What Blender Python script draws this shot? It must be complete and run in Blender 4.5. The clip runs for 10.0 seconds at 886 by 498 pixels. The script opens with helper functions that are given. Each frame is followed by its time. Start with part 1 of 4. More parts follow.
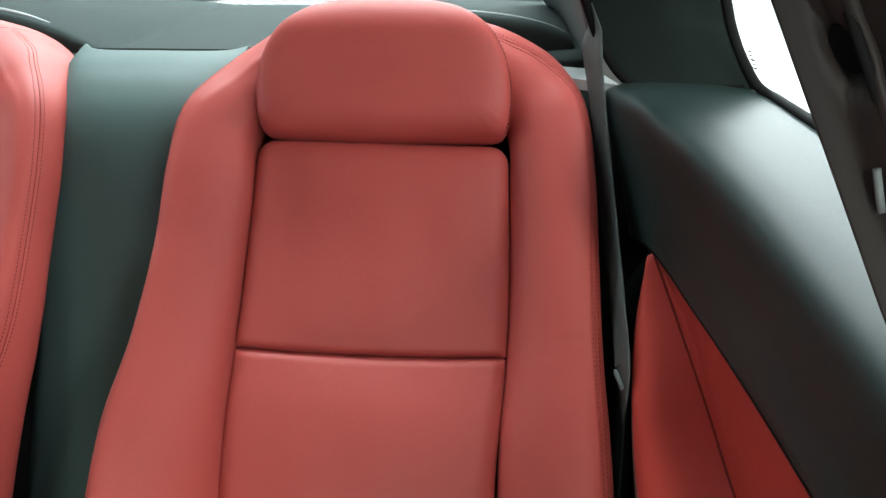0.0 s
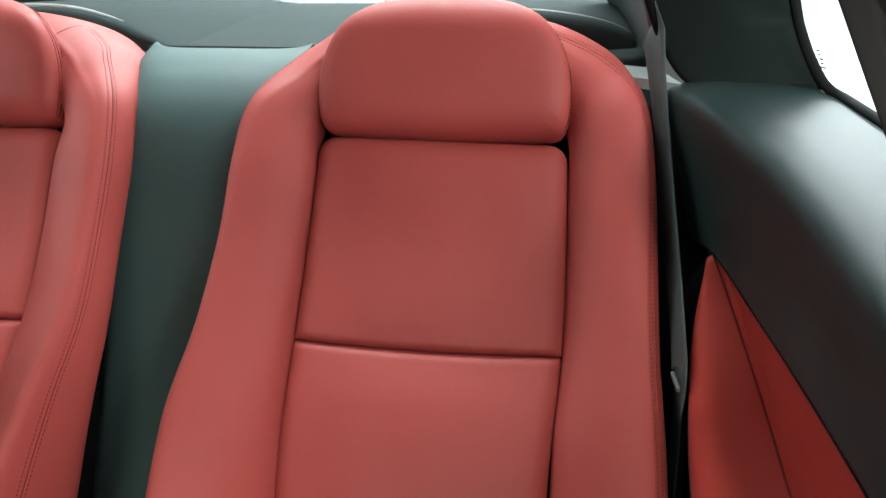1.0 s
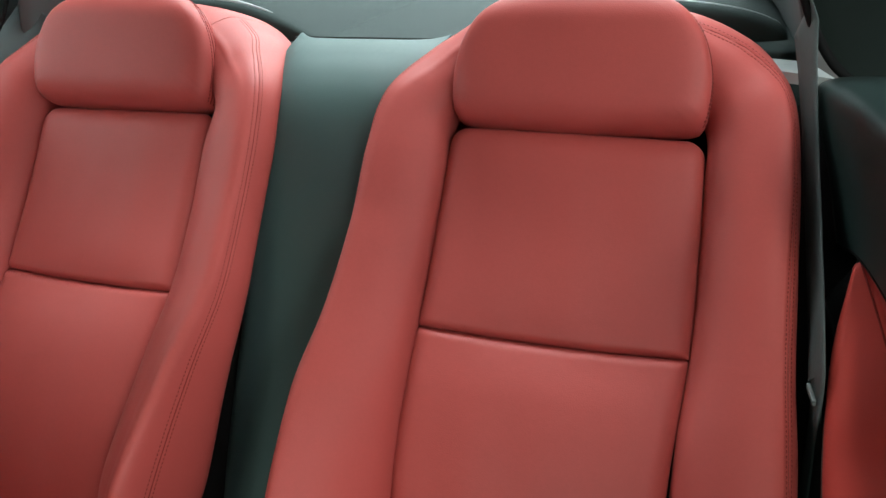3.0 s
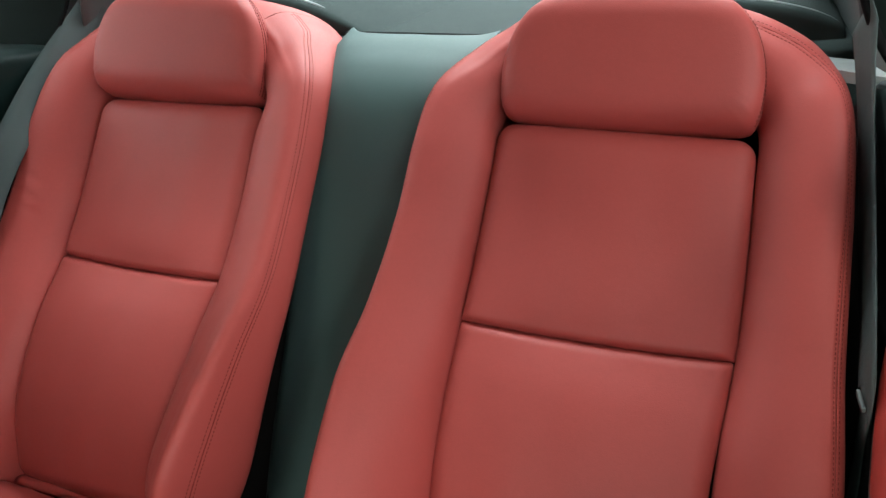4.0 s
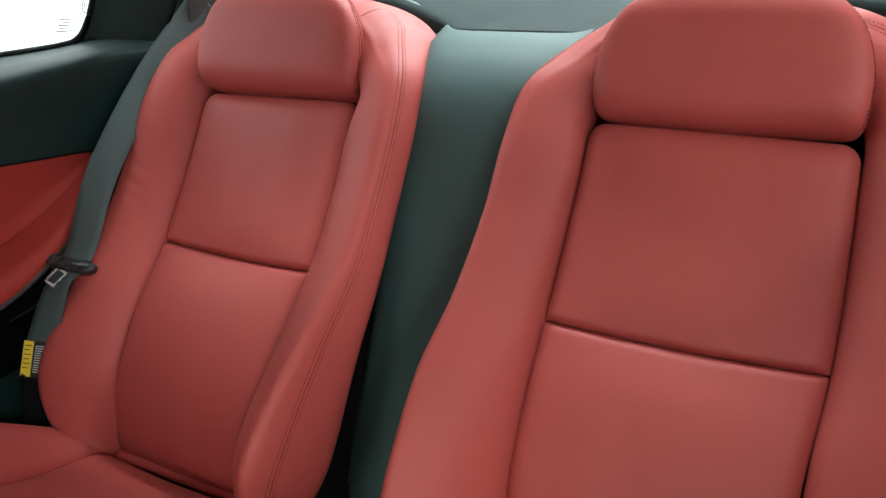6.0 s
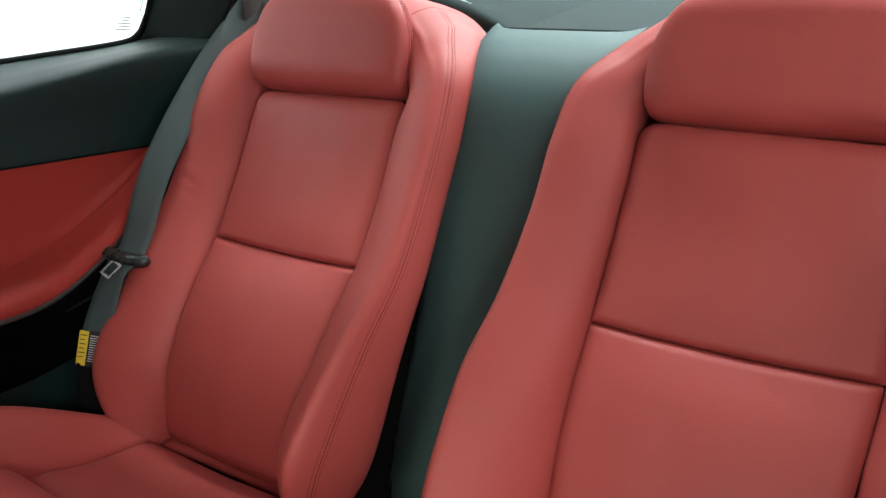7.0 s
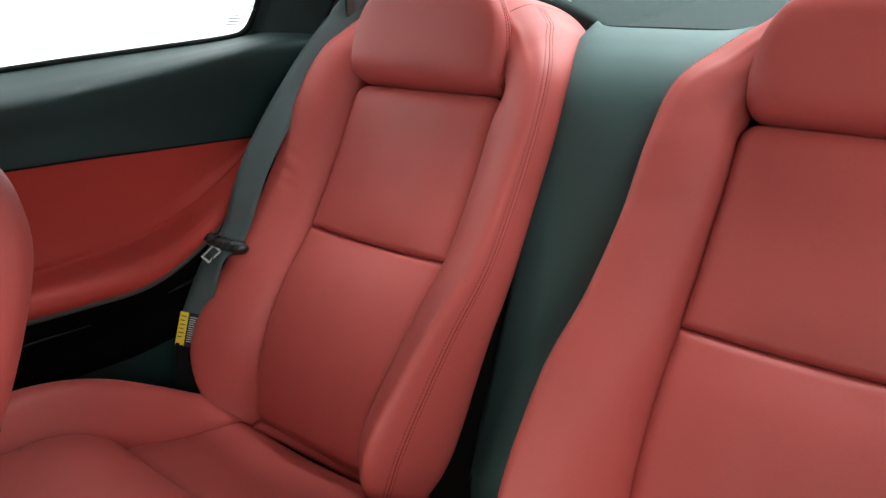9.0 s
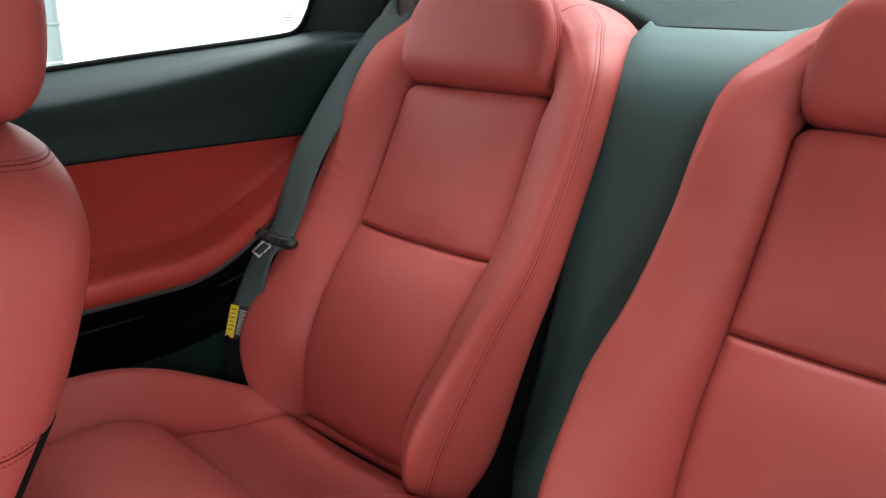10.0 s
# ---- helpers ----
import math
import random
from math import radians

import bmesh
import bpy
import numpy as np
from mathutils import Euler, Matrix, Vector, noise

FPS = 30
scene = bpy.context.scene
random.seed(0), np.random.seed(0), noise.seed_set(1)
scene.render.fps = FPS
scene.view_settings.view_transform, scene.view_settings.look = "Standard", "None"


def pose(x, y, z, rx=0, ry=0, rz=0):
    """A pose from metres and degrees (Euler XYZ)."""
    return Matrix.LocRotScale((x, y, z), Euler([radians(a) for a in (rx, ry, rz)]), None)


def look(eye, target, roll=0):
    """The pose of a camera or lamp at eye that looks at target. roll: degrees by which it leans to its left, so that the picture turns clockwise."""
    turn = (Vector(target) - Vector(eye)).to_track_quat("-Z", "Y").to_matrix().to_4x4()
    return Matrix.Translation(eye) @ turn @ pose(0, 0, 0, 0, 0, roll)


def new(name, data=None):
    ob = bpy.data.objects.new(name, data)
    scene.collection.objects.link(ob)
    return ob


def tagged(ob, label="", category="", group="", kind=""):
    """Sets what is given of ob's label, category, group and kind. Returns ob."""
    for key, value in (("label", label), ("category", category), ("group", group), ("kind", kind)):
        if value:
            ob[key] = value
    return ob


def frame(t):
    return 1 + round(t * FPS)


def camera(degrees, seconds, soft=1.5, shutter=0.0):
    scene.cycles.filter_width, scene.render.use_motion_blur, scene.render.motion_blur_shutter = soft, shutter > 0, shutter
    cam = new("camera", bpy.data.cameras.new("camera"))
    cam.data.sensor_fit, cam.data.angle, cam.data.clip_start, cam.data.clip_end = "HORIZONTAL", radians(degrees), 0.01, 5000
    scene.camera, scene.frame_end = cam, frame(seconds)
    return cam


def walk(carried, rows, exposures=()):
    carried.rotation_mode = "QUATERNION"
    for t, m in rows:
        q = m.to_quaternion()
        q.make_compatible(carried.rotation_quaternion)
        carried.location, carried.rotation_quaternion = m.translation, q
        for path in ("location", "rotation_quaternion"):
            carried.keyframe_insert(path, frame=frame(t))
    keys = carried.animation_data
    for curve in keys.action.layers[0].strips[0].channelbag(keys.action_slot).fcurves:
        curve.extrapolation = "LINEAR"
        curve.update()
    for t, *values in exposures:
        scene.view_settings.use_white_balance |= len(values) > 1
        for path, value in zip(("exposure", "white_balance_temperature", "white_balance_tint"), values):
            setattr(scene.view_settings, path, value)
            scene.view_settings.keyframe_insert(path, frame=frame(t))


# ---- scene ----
# The cabin of a two-door car, seen from the driver's place towards the rear seats.
# x: across the car, y: towards the tail, z: up; the mirror plane of the cabin is x = 0.
cam = camera(56.23, 10.0, soft=1.5)
PATH = [
    (0.0, pose(0.4856, -0.8148, 0.9669, 73.39, -0.21, 6.10)),
    (0.5, pose(0.4857, -0.8163, 0.9667, 73.37, -0.20, 8.05)),
    (1.0, pose(0.4862, -0.8199, 0.9673, 73.26, -0.10, 10.17)),
    (1.5, pose(0.4867, -0.8209, 0.9679, 73.10, -0.05, 12.27)),
    (2.0, pose(0.4899, -0.8183, 0.9665, 72.95, 0.10, 14.82)),
    (2.5, pose(0.4933, -0.8171, 0.9646, 72.92, 0.20, 17.57)),
    (4.0, pose(0.4989, -0.8200, 0.9643, 72.59, -0.06, 23.24)),
    (4.5, pose(0.5013, -0.8196, 0.9658, 72.48, -0.06, 24.95)),
    (5.0, pose(0.5032, -0.8197, 0.9659, 72.45, -0.06, 26.49)),
    (5.5, pose(0.5044, -0.8189, 0.9652, 72.44, -0.02, 28.08)),
    (7.0, pose(0.5084, -0.8154, 0.9638, 72.36, 0.13, 33.34)),
    (7.5, pose(0.5106, -0.8148, 0.9630, 72.38, 0.12, 34.97)),
    (8.0, pose(0.5116, -0.8144, 0.9618, 72.38, 0.12, 36.69)),
    (8.5, pose(0.5147, -0.8132, 0.9608, 72.40, 0.15, 38.45)),
    (9.0, pose(0.5167, -0.8119, 0.9586, 72.40, -0.10, 40.33)),
    (9.5, pose(0.5198, -0.8109, 0.9593, 72.37, -0.12, 42.21)),
    (10.0, pose(0.5232, -0.8109, 0.9609, 72.27, -0.12, 43.97)),
]
EXPOSURES = [(0.0, -0.27), (2.0, -0.39), (5.2, -0.45), (10.0, -0.43)]
walk(cam, PATH, EXPOSURES)

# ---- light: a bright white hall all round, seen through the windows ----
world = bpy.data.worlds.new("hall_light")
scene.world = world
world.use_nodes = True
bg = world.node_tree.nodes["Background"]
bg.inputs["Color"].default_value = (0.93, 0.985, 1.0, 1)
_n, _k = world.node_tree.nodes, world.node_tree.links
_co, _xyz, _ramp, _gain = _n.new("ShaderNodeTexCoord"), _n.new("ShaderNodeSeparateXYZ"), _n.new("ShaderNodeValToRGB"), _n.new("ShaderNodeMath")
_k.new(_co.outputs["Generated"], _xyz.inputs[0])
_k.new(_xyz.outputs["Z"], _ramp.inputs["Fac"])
# made-up hall brightness: a low band to light the sills, then brighter again overhead
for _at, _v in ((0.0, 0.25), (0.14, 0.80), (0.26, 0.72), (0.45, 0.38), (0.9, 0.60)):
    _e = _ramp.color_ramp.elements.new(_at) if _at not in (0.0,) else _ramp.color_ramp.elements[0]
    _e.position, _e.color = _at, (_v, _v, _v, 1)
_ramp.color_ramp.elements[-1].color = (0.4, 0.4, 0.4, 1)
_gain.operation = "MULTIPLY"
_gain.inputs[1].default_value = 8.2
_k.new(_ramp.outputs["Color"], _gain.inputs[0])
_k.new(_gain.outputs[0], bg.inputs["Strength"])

# added unseen lamp behind the car, lighting seat tops through the rear window
lamp = new("added_lamp", bpy.data.lights.new("added_lamp", "AREA"))
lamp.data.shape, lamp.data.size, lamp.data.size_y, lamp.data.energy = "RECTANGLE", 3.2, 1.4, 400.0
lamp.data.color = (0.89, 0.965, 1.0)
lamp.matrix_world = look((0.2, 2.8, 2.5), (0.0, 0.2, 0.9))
# added overhead lamp, unseen: shines steeply through the rear window past the roof edge
over = new("added_lamp", bpy.data.lights.new("added_lamp", "AREA"))
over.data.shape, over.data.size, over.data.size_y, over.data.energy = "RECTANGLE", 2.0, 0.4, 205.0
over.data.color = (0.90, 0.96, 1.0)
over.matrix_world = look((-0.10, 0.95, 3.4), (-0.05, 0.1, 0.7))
# fill lamp added ahead, unseen: clears dashboard and roof edge, misses the headrests
ahead = new("added_lamp", bpy.data.lights.new("added_lamp", "AREA"))
ahead.data.shape, ahead.data.size, ahead.data.size_y, ahead.data.energy = "RECTANGLE", 2.0, 0.5, 1800.0
ahead.data.color = (1.0, 0.955, 0.87)
ahead.matrix_world = look((0.3, -6.0, 2.6), (0.0, 0.0, 0.6))
# unseen fill lamp added at front right, shining across through the open driver's doorway
beside = new("added_lamp", bpy.data.lights.new("added_lamp", "AREA"))
beside.data.shape, beside.data.size, beside.data.size_y, beside.data.energy = "RECTANGLE", 0.6, 0.4, 58.0
beside.data.color = (1.0, 0.97, 0.92)
beside.matrix_world = look((3.0, -3.2, 2.2), (-0.3, -0.1, 0.5))


# ---- materials ----
def material(name, colour, rough=0.5, grain=900.0, relief=0.25, tone=0.12, metal=0.0, coat=0.0, spec=0.5, depth=0.0004, sheen=0.0):
    """A surface with fine relief, broad tonal variation and uneven gloss. grain: pebbles per metre."""
    m = bpy.data.materials.new(name)
    m.use_nodes = True
    nt = m.node_tree
    n, k = nt.nodes, nt.links
    b = n["Principled BSDF"]
    co = n.new("ShaderNodeTexCoord")
    broad = n.new("ShaderNodeTexNoise")
    broad.inputs["Scale"].default_value = 7.0
    broad.inputs["Detail"].default_value = 4.0
    fine = n.new("ShaderNodeTexNoise")
    fine.inputs["Scale"].default_value = grain * 0.35
    fine.inputs["Detail"].default_value = 3.0
    cell = n.new("ShaderNodeTexVoronoi")
    cell.inputs["Scale"].default_value = grain
    for t in (broad, fine, cell):
        k.new(co.outputs["Object"], t.inputs["Vector"])
    mix = n.new("ShaderNodeMix")
    mix.data_type = "RGBA"
    mix.inputs["A"].default_value = (*[c * (1 - tone) for c in colour], 1)
    mix.inputs["B"].default_value = (*[min(1, c * (1 + tone)) for c in colour], 1)
    both = n.new("ShaderNodeMath")
    both.operation = "MULTIPLY_ADD"
    both.inputs[1].default_value = 0.35
    k.new(fine.outputs["Fac"], both.inputs[0])
    scaled = n.new("ShaderNodeMath")
    scaled.operation = "MULTIPLY"
    scaled.inputs[1].default_value = 0.65
    k.new(broad.outputs["Fac"], scaled.inputs[0])
    k.new(scaled.outputs[0], both.inputs[2])
    k.new(both.outputs[0], mix.inputs["Factor"])
    k.new(mix.outputs["Result"], b.inputs["Base Color"])
    gloss = n.new("ShaderNodeMapRange")
    gloss.inputs["To Min"].default_value = max(0.02, rough - 0.08)
    gloss.inputs["To Max"].default_value = min(1, rough + 0.08)
    k.new(fine.outputs["Fac"], gloss.inputs["Value"])
    k.new(gloss.outputs["Result"], b.inputs["Roughness"])
    bump = n.new("ShaderNodeBump")
    bump.inputs["Strength"].default_value = relief
    bump.inputs["Distance"].default_value = depth
    k.new(cell.outputs["Distance"], bump.inputs["Height"])
    soft = n.new("ShaderNodeBump")
    soft.inputs["Strength"].default_value = relief * 0.8
    soft.inputs["Distance"].default_value = 0.0025
    swell = n.new("ShaderNodeTexNoise")
    swell.inputs["Scale"].default_value = 26.0
    swell.inputs["Detail"].default_value = 2.0
    k.new(co.outputs["Object"], swell.inputs["Vector"])
    k.new(swell.outputs["Fac"], soft.inputs["Height"])
    k.new(soft.outputs["Normal"], bump.inputs["Normal"])
    k.new(bump.outputs["Normal"], b.inputs["Normal"])
    b.inputs["Metallic"].default_value = metal
    b.inputs["Coat Weight"].default_value = coat
    b.inputs["Sheen Weight"].default_value = sheen
    b.inputs["Coat Roughness"].default_value = 0.4
    b.inputs["Specular IOR Level"].default_value = spec
    return m


RED = material("red_leather", (0.386, 0.067, 0.058), 0.53, 700, 0.19, 0.15, spec=0.27)
RED_DEEP = material("red_trim_leather", (0.355, 0.042, 0.033), 0.55, 850, 0.22, 0.08, spec=0.15)
RED_SEAM_CREASE = material("red_seam_and_crease_shade", (0.15, 0.019, 0.016), 0.75, 900, 0.2, 0.1, spec=0.1)
RED_THREAD = material("red_thread", (0.15, 0.022, 0.019), 0.7, 2500, 0.3, 0.15, spec=0.15)
CHARCOAL = material("charcoal_leather", (0.056, 0.098, 0.093), 0.6, 850, 0.22, 0.1, spec=0.3)
TRIM = material("charcoal_plastic", (0.0040, 0.0165, 0.0150), 0.60, 1500, 0.14, 0.08, coat=0.13, spec=0.16, sheen=0.015)
PILLAR = material("dark_pillar_fabric", (0.0065, 0.0115, 0.010), 0.85, 1700, 0.4, 0.12, spec=0.15)
SHELF = material("grey_shelf_felt", (0.021, 0.033, 0.031), 0.8, 1500, 0.4, 0.14, spec=0.12)
GREY = material("light_grey_trim", (0.085, 0.105, 0.103), 0.6, 1500, 0.3, 0.08)
PALE = material("pale_glint_and_ledge", (0.24, 0.27, 0.265), 0.35, 900, 0.1, 0.08)
BLACK = material("black_plastic", (0.006, 0.0065, 0.0065), 0.5, 1200, 0.3, 0.2, spec=0.3)
RUBBER = material("black_rubber", (0.005, 0.0055, 0.0055), 0.85, 400, 0.02, 0.1, spec=0.08)
CARPET = material("black_carpet", (0.0025, 0.0028, 0.0027), 0.95, 600, 0.8, 0.3, depth=0.002, spec=0.02)
WEB = material("grey_webbing", (0.042, 0.064, 0.062), 0.62, 1100, 0.5, 0.12)
STEEL = material("belt_steel", (0.42, 0.44, 0.43), 0.28, 400, 0.1, 0.05, metal=1.0)
YELLOW = material("yellow_label", (0.62, 0.48, 0.02), 0.5, 600, 0.1, 0.06)
PAPER = material("white_print", (0.42, 0.44, 0.43), 0.6, 600, 0.1, 0.06)
BROWN = material("pillar_plastic", (0.045, 0.043, 0.04), 0.5, 1300, 0.06, 0.12, spec=0.35)
PILLAR_HARD = material("door_pillar_plastic", (0.012, 0.010, 0.009), 0.6, 1300, 0.08, 0.12, spec=0.2)
ETCH = material("etched_glass", (0.04, 0.045, 0.045), 0.6, 600, 0.1, 0.05)
GLOSS = material("glossy_plastic", (0.02, 0.025, 0.025), 0.28, 300, 0.02, 0.05)
HEADLINER = material("headliner_fabric", (0.28, 0.3, 0.29), 0.9, 1300, 0.5, 0.08)
PAINT = material("body_paint", (0.1, 0.1, 0.1), 0.3, 300, 0.02, 0.03)
POLE = material("painted_pole", (0.10, 0.125, 0.125), 0.5, 300, 0.1, 0.1)
CONCRETE = material("hall_concrete", (0.62, 0.64, 0.63), 0.7, 120, 0.3, 0.15)

GLASS = bpy.data.materials.new("window_glass")
GLASS.use_nodes = True
_n = GLASS.node_tree.nodes
_b = _n["Principled BSDF"]
_b.inputs["Base Color"].default_value = (0.96, 1, 0.99, 1)
_b.inputs["Roughness"].default_value = 0.0
_b.inputs["Transmission Weight"].default_value = 1.0
_b.inputs["IOR"].default_value = 1.1


def tinted(name, tint, even=False):
    """Window glass that lets a tinted share of the light through."""
    m = bpy.data.materials.new(name)
    m.use_nodes = True
    n, k = m.node_tree.nodes, m.node_tree.links
    n.remove(n["Principled BSDF"])
    t, g, mix, f = n.new("ShaderNodeBsdfTransparent"), n.new("ShaderNodeBsdfGlossy"), n.new("ShaderNodeMixShader"), n.new("ShaderNodeFresnel")
    t.inputs["Color"].default_value = tint
    g.inputs["Roughness"].default_value = 0.0
    f.inputs["IOR"].default_value = 1.45
    if even:
        n.remove(f)
        mix.inputs[0].default_value = 0.04
    else:
        k.new(f.outputs[0], mix.inputs[0])
    k.new(t.outputs[0], mix.inputs[1])
    k.new(g.outputs[0], mix.inputs[2])
    k.new(mix.outputs[0], n["Material Output"].inputs["Surface"])
    return m


REAR_GLASS = tinted("rear_glass", (0.93, 0.96, 0.955, 1))
SIDE_GLASS = tinted("side_glass", (0.94, 0.96, 0.955, 1), True)
# tint added to dim the light through the unseen windscreen
SCREEN_GLASS = tinted("windscreen_glass", (0.30, 0.32, 0.315, 1))


# ---- building tools ----
def catmull(p, n):
    """Points of an open curve through p (k x d), n steps to each span."""
    p = np.asarray(p, float)
    q = np.vstack([2 * p[0] - p[1], p, 2 * p[-1] - p[-2]])
    out = []
    for i in range(len(p) - 1):
        a, b, c, e = q[i], q[i + 1], q[i + 2], q[i + 3]
        for t in np.arange(n) / n:
            out.append(0.5 * (2 * b + (c - a) * t + (2 * a - 5 * b + 4 * c - e) * t * t + (3 * b - a - 3 * c + e) * t ** 3))
    out.append(p[-1])
    return np.array(out)


def surf(net, nr, nc):
    """A smooth grid through a net of control points (rows x columns x 3)."""
    net = np.asarray(net, float)
    cols = np.array([catmull(net[:, j], nr) for j in range(net.shape[1])]).transpose(1, 0, 2)
    return np.array([catmull(row, nc) for row in cols])


def sheet(grid):
    """A bmesh from a grid of points."""
    bm = bmesh.new()
    v = [[bm.verts.new(p) for p in row] for row in grid]
    for a, b in zip(v[:-1], v[1:]):
        for i in range(len(a) - 1):
            bm.faces.new((a[i], a[i + 1], b[i + 1], b[i]))
    return bm


def rings(loops, cap=True):
    """A bmesh skinned over closed loops of equal length, capped at both ends."""
    bm = bmesh.new()
    v = [[bm.verts.new(p) for p in loop] for loop in loops]
    n = len(v[0])
    for a, b in zip(v[:-1], v[1:]):
        for i in range(n):
            bm.faces.new((a[i], a[(i + 1) % n], b[(i + 1) % n], b[i]))
    if cap:
        bm.faces.new(v[0])
        bm.faces.new(v[-1])
    bmesh.ops.recalc_face_normals(bm, faces=bm.faces)
    return bm


def slab(points, thick, away):
    """A flat or folded board: the polygon, and its copy moved by thick towards 'away'."""
    way = Vector(away).normalized() * thick
    return rings([[Vector(p) for p in points], [Vector(p) + way for p in points]])


def box(x0, y0, z0, x1, y1, z1, bevel=0.0):
    bm = bmesh.new()
    bmesh.ops.create_cube(bm, size=1, matrix=Matrix.LocRotScale(((x0 + x1) / 2, (y0 + y1) / 2, (z0 + z1) / 2), None, (abs(x1 - x0), abs(y1 - y0), abs(z1 - z0))))
    if bevel:
        bmesh.ops.bevel(bm, geom=bm.edges[:], offset=bevel, segments=3, affect="EDGES", profile=0.5)
    return bm


def tube(path, radius, sides=8):
    """A round bar along a path; radius may be a list, one for each point."""
    path = [Vector(p) for p in path]
    radius = list(radius) if np.ndim(radius) else [radius] * len(path)
    loops = []
    for i, p in enumerate(path):
        d = (path[min(i + 1, len(path) - 1)] - path[max(i - 1, 0)]).normalized()
        a = d.orthogonal().normalized() if abs(d.z) > 0.9 else d.cross(Vector((0, 0, 1))).normalized()
        b = d.cross(a)
        loops.append([p + (a * math.cos(w) + b * math.sin(w)) * radius[i] for w in np.linspace(0, 2 * math.pi, sides, endpoint=False)])
    return rings(loops)


def mesh_of(name, bm, mat, smooth=True, thick=0.0):
    me = bpy.data.meshes.new(name)
    bm.to_mesh(me)
    bm.free()
    me.materials.append(mat)
    for p in me.polygons:
        p.use_smooth = smooth
    ob = new(name, me)
    if thick:
        s = ob.modifiers.new("thickness", "SOLIDIFY")
        s.thickness, s.offset = thick, 0
    return ob


def part(name, bm, mat, parent, label="", smooth=True, thick=0.0):
    """Links a bmesh as one mesh under a thing or a part."""
    ob = mesh_of(name, bm, mat, smooth, thick)
    ob.parent = parent
    ob.matrix_parent_inverse = parent.matrix_world.inverted()
    if label:
        tagged(ob, label)
    return ob


def thing(name, label, category, at=(0, 0, 0), group=""):
    ob = new(name)
    ob.empty_display_size = 0.05
    ob.location = at
    ob.matrix_world = Matrix.Translation(at)
    return tagged(ob, label, category, group)


def flip(grid, side):
    g = np.array(grid, float)
    g[..., 0] *= side
    return g


def along(grid, col):
    """The line on a grid at a column for each row (may be fractions), with its normals."""
    i = np.minimum(np.floor(col).astype(int), grid.shape[1] - 2)
    f = (col - i)[:, None]
    r = np.arange(len(grid))
    p = grid[r, i] * (1 - f) + grid[r, i + 1] * f
    du = grid[r, i + 1] - grid[r, i]
    n = np.cross(du, np.gradient(p, axis=0))
    n /= np.linalg.norm(n, axis=1)[:, None] + 1e-12
    return p, n


def stitches(line, normals, long=0.0034, gap=0.0013, wide=0.0011):
    """A row of thread stitches: small bars on a line over a surface."""
    line, normals = np.asarray(line), np.asarray(normals)
    seg = np.linalg.norm(np.diff(line, axis=0), axis=1)
    s = np.concatenate([[0], np.cumsum(seg)])
    at = lambda d: np.array([np.interp(d, s, line[:, k]) for k in range(3)])
    nor = lambda d: np.array([np.interp(d, s, normals[:, k]) for k in range(3)])
    bm = bmesh.new()
    d = 0.0
    while d + long < s[-1]:
        a, b, n = at(d), at(d + long), nor(d)
        t = (b - a) / (np.linalg.norm(b - a) + 1e-9)
        w = np.cross(t, n) * wide / 2
        h = n * wide * 0.3
        m = (a + b) / 2 + h
        v = [bm.verts.new(p) for p in (a - w - h, a + w - h, b + w - h, b - w - h, m - w * 0.8 - t * long * 0.3, m + w * 0.8 - t * long * 0.3, m + w * 0.8 + t * long * 0.3, m - w * 0.8 + t * long * 0.3)]
        for q in ((0, 1, 5, 4), (1, 2, 6, 5), (2, 3, 7, 6), (3, 0, 4, 7), (4, 5, 6, 7)):
            bm.faces.new([v[i] for i in q])
        d += long + gap
    return bm


# ---- rear seats ----
LEAN = radians(28)
UP = np.array([0, math.sin(LEAN), math.cos(LEAN)])
OUT = np.array([0, -math.cos(LEAN), math.sin(LEAN)])
SEAT_X = 0.315


def on_seat(u, s, h, side):
    """A place on a rear backrest: u outboard, s up the back, h proud of it."""
    return np.array([side * (SEAT_X + u), 0.015, 0.6]) + UP * s + OUT * h


def outline(corners, n):
    """A closed smooth loop through corner points, resampled to n evenly spaced points."""
    c = np.array(corners, float)
    k = len(c)
    dense = catmull(np.vstack([c, c, c, c[:1]]), 16)[16 * k:32 * k + 1]
    seg = np.linalg.norm(np.diff(dense, axis=0), axis=1)
    s = np.concatenate([[0], np.cumsum(seg)])
    w = np.linspace(0, s[-1], n, endpoint=False)
    return np.stack([np.interp(w, s, dense[:, 0]), np.interp(w, s, dense[:, 1])], 1)


def pillow(loop, profile, place, centre, bend=None):
    """A cushion: the loop shrunk ring by ring towards its centre line and raised along the profile (inset, height)."""
    c = np.array(centre, float)
    half = np.abs(loop - c).max(axis=0)
    loops = []
    for inset, h in profile:
        ring = []
        for u, s in loop:
            k = 1 - min(inset, 0.045) / half
            k = k * max(0.004, 1 - max(0.0, inset - 0.045) / 0.044)
            p = c + (np.array([u, s]) - c) * k
            hh = h + (bend(p[0], p[1]) if bend else 0)
            ring.append(place(p[0], p[1], hh))
        loops.append(ring)
    return loops


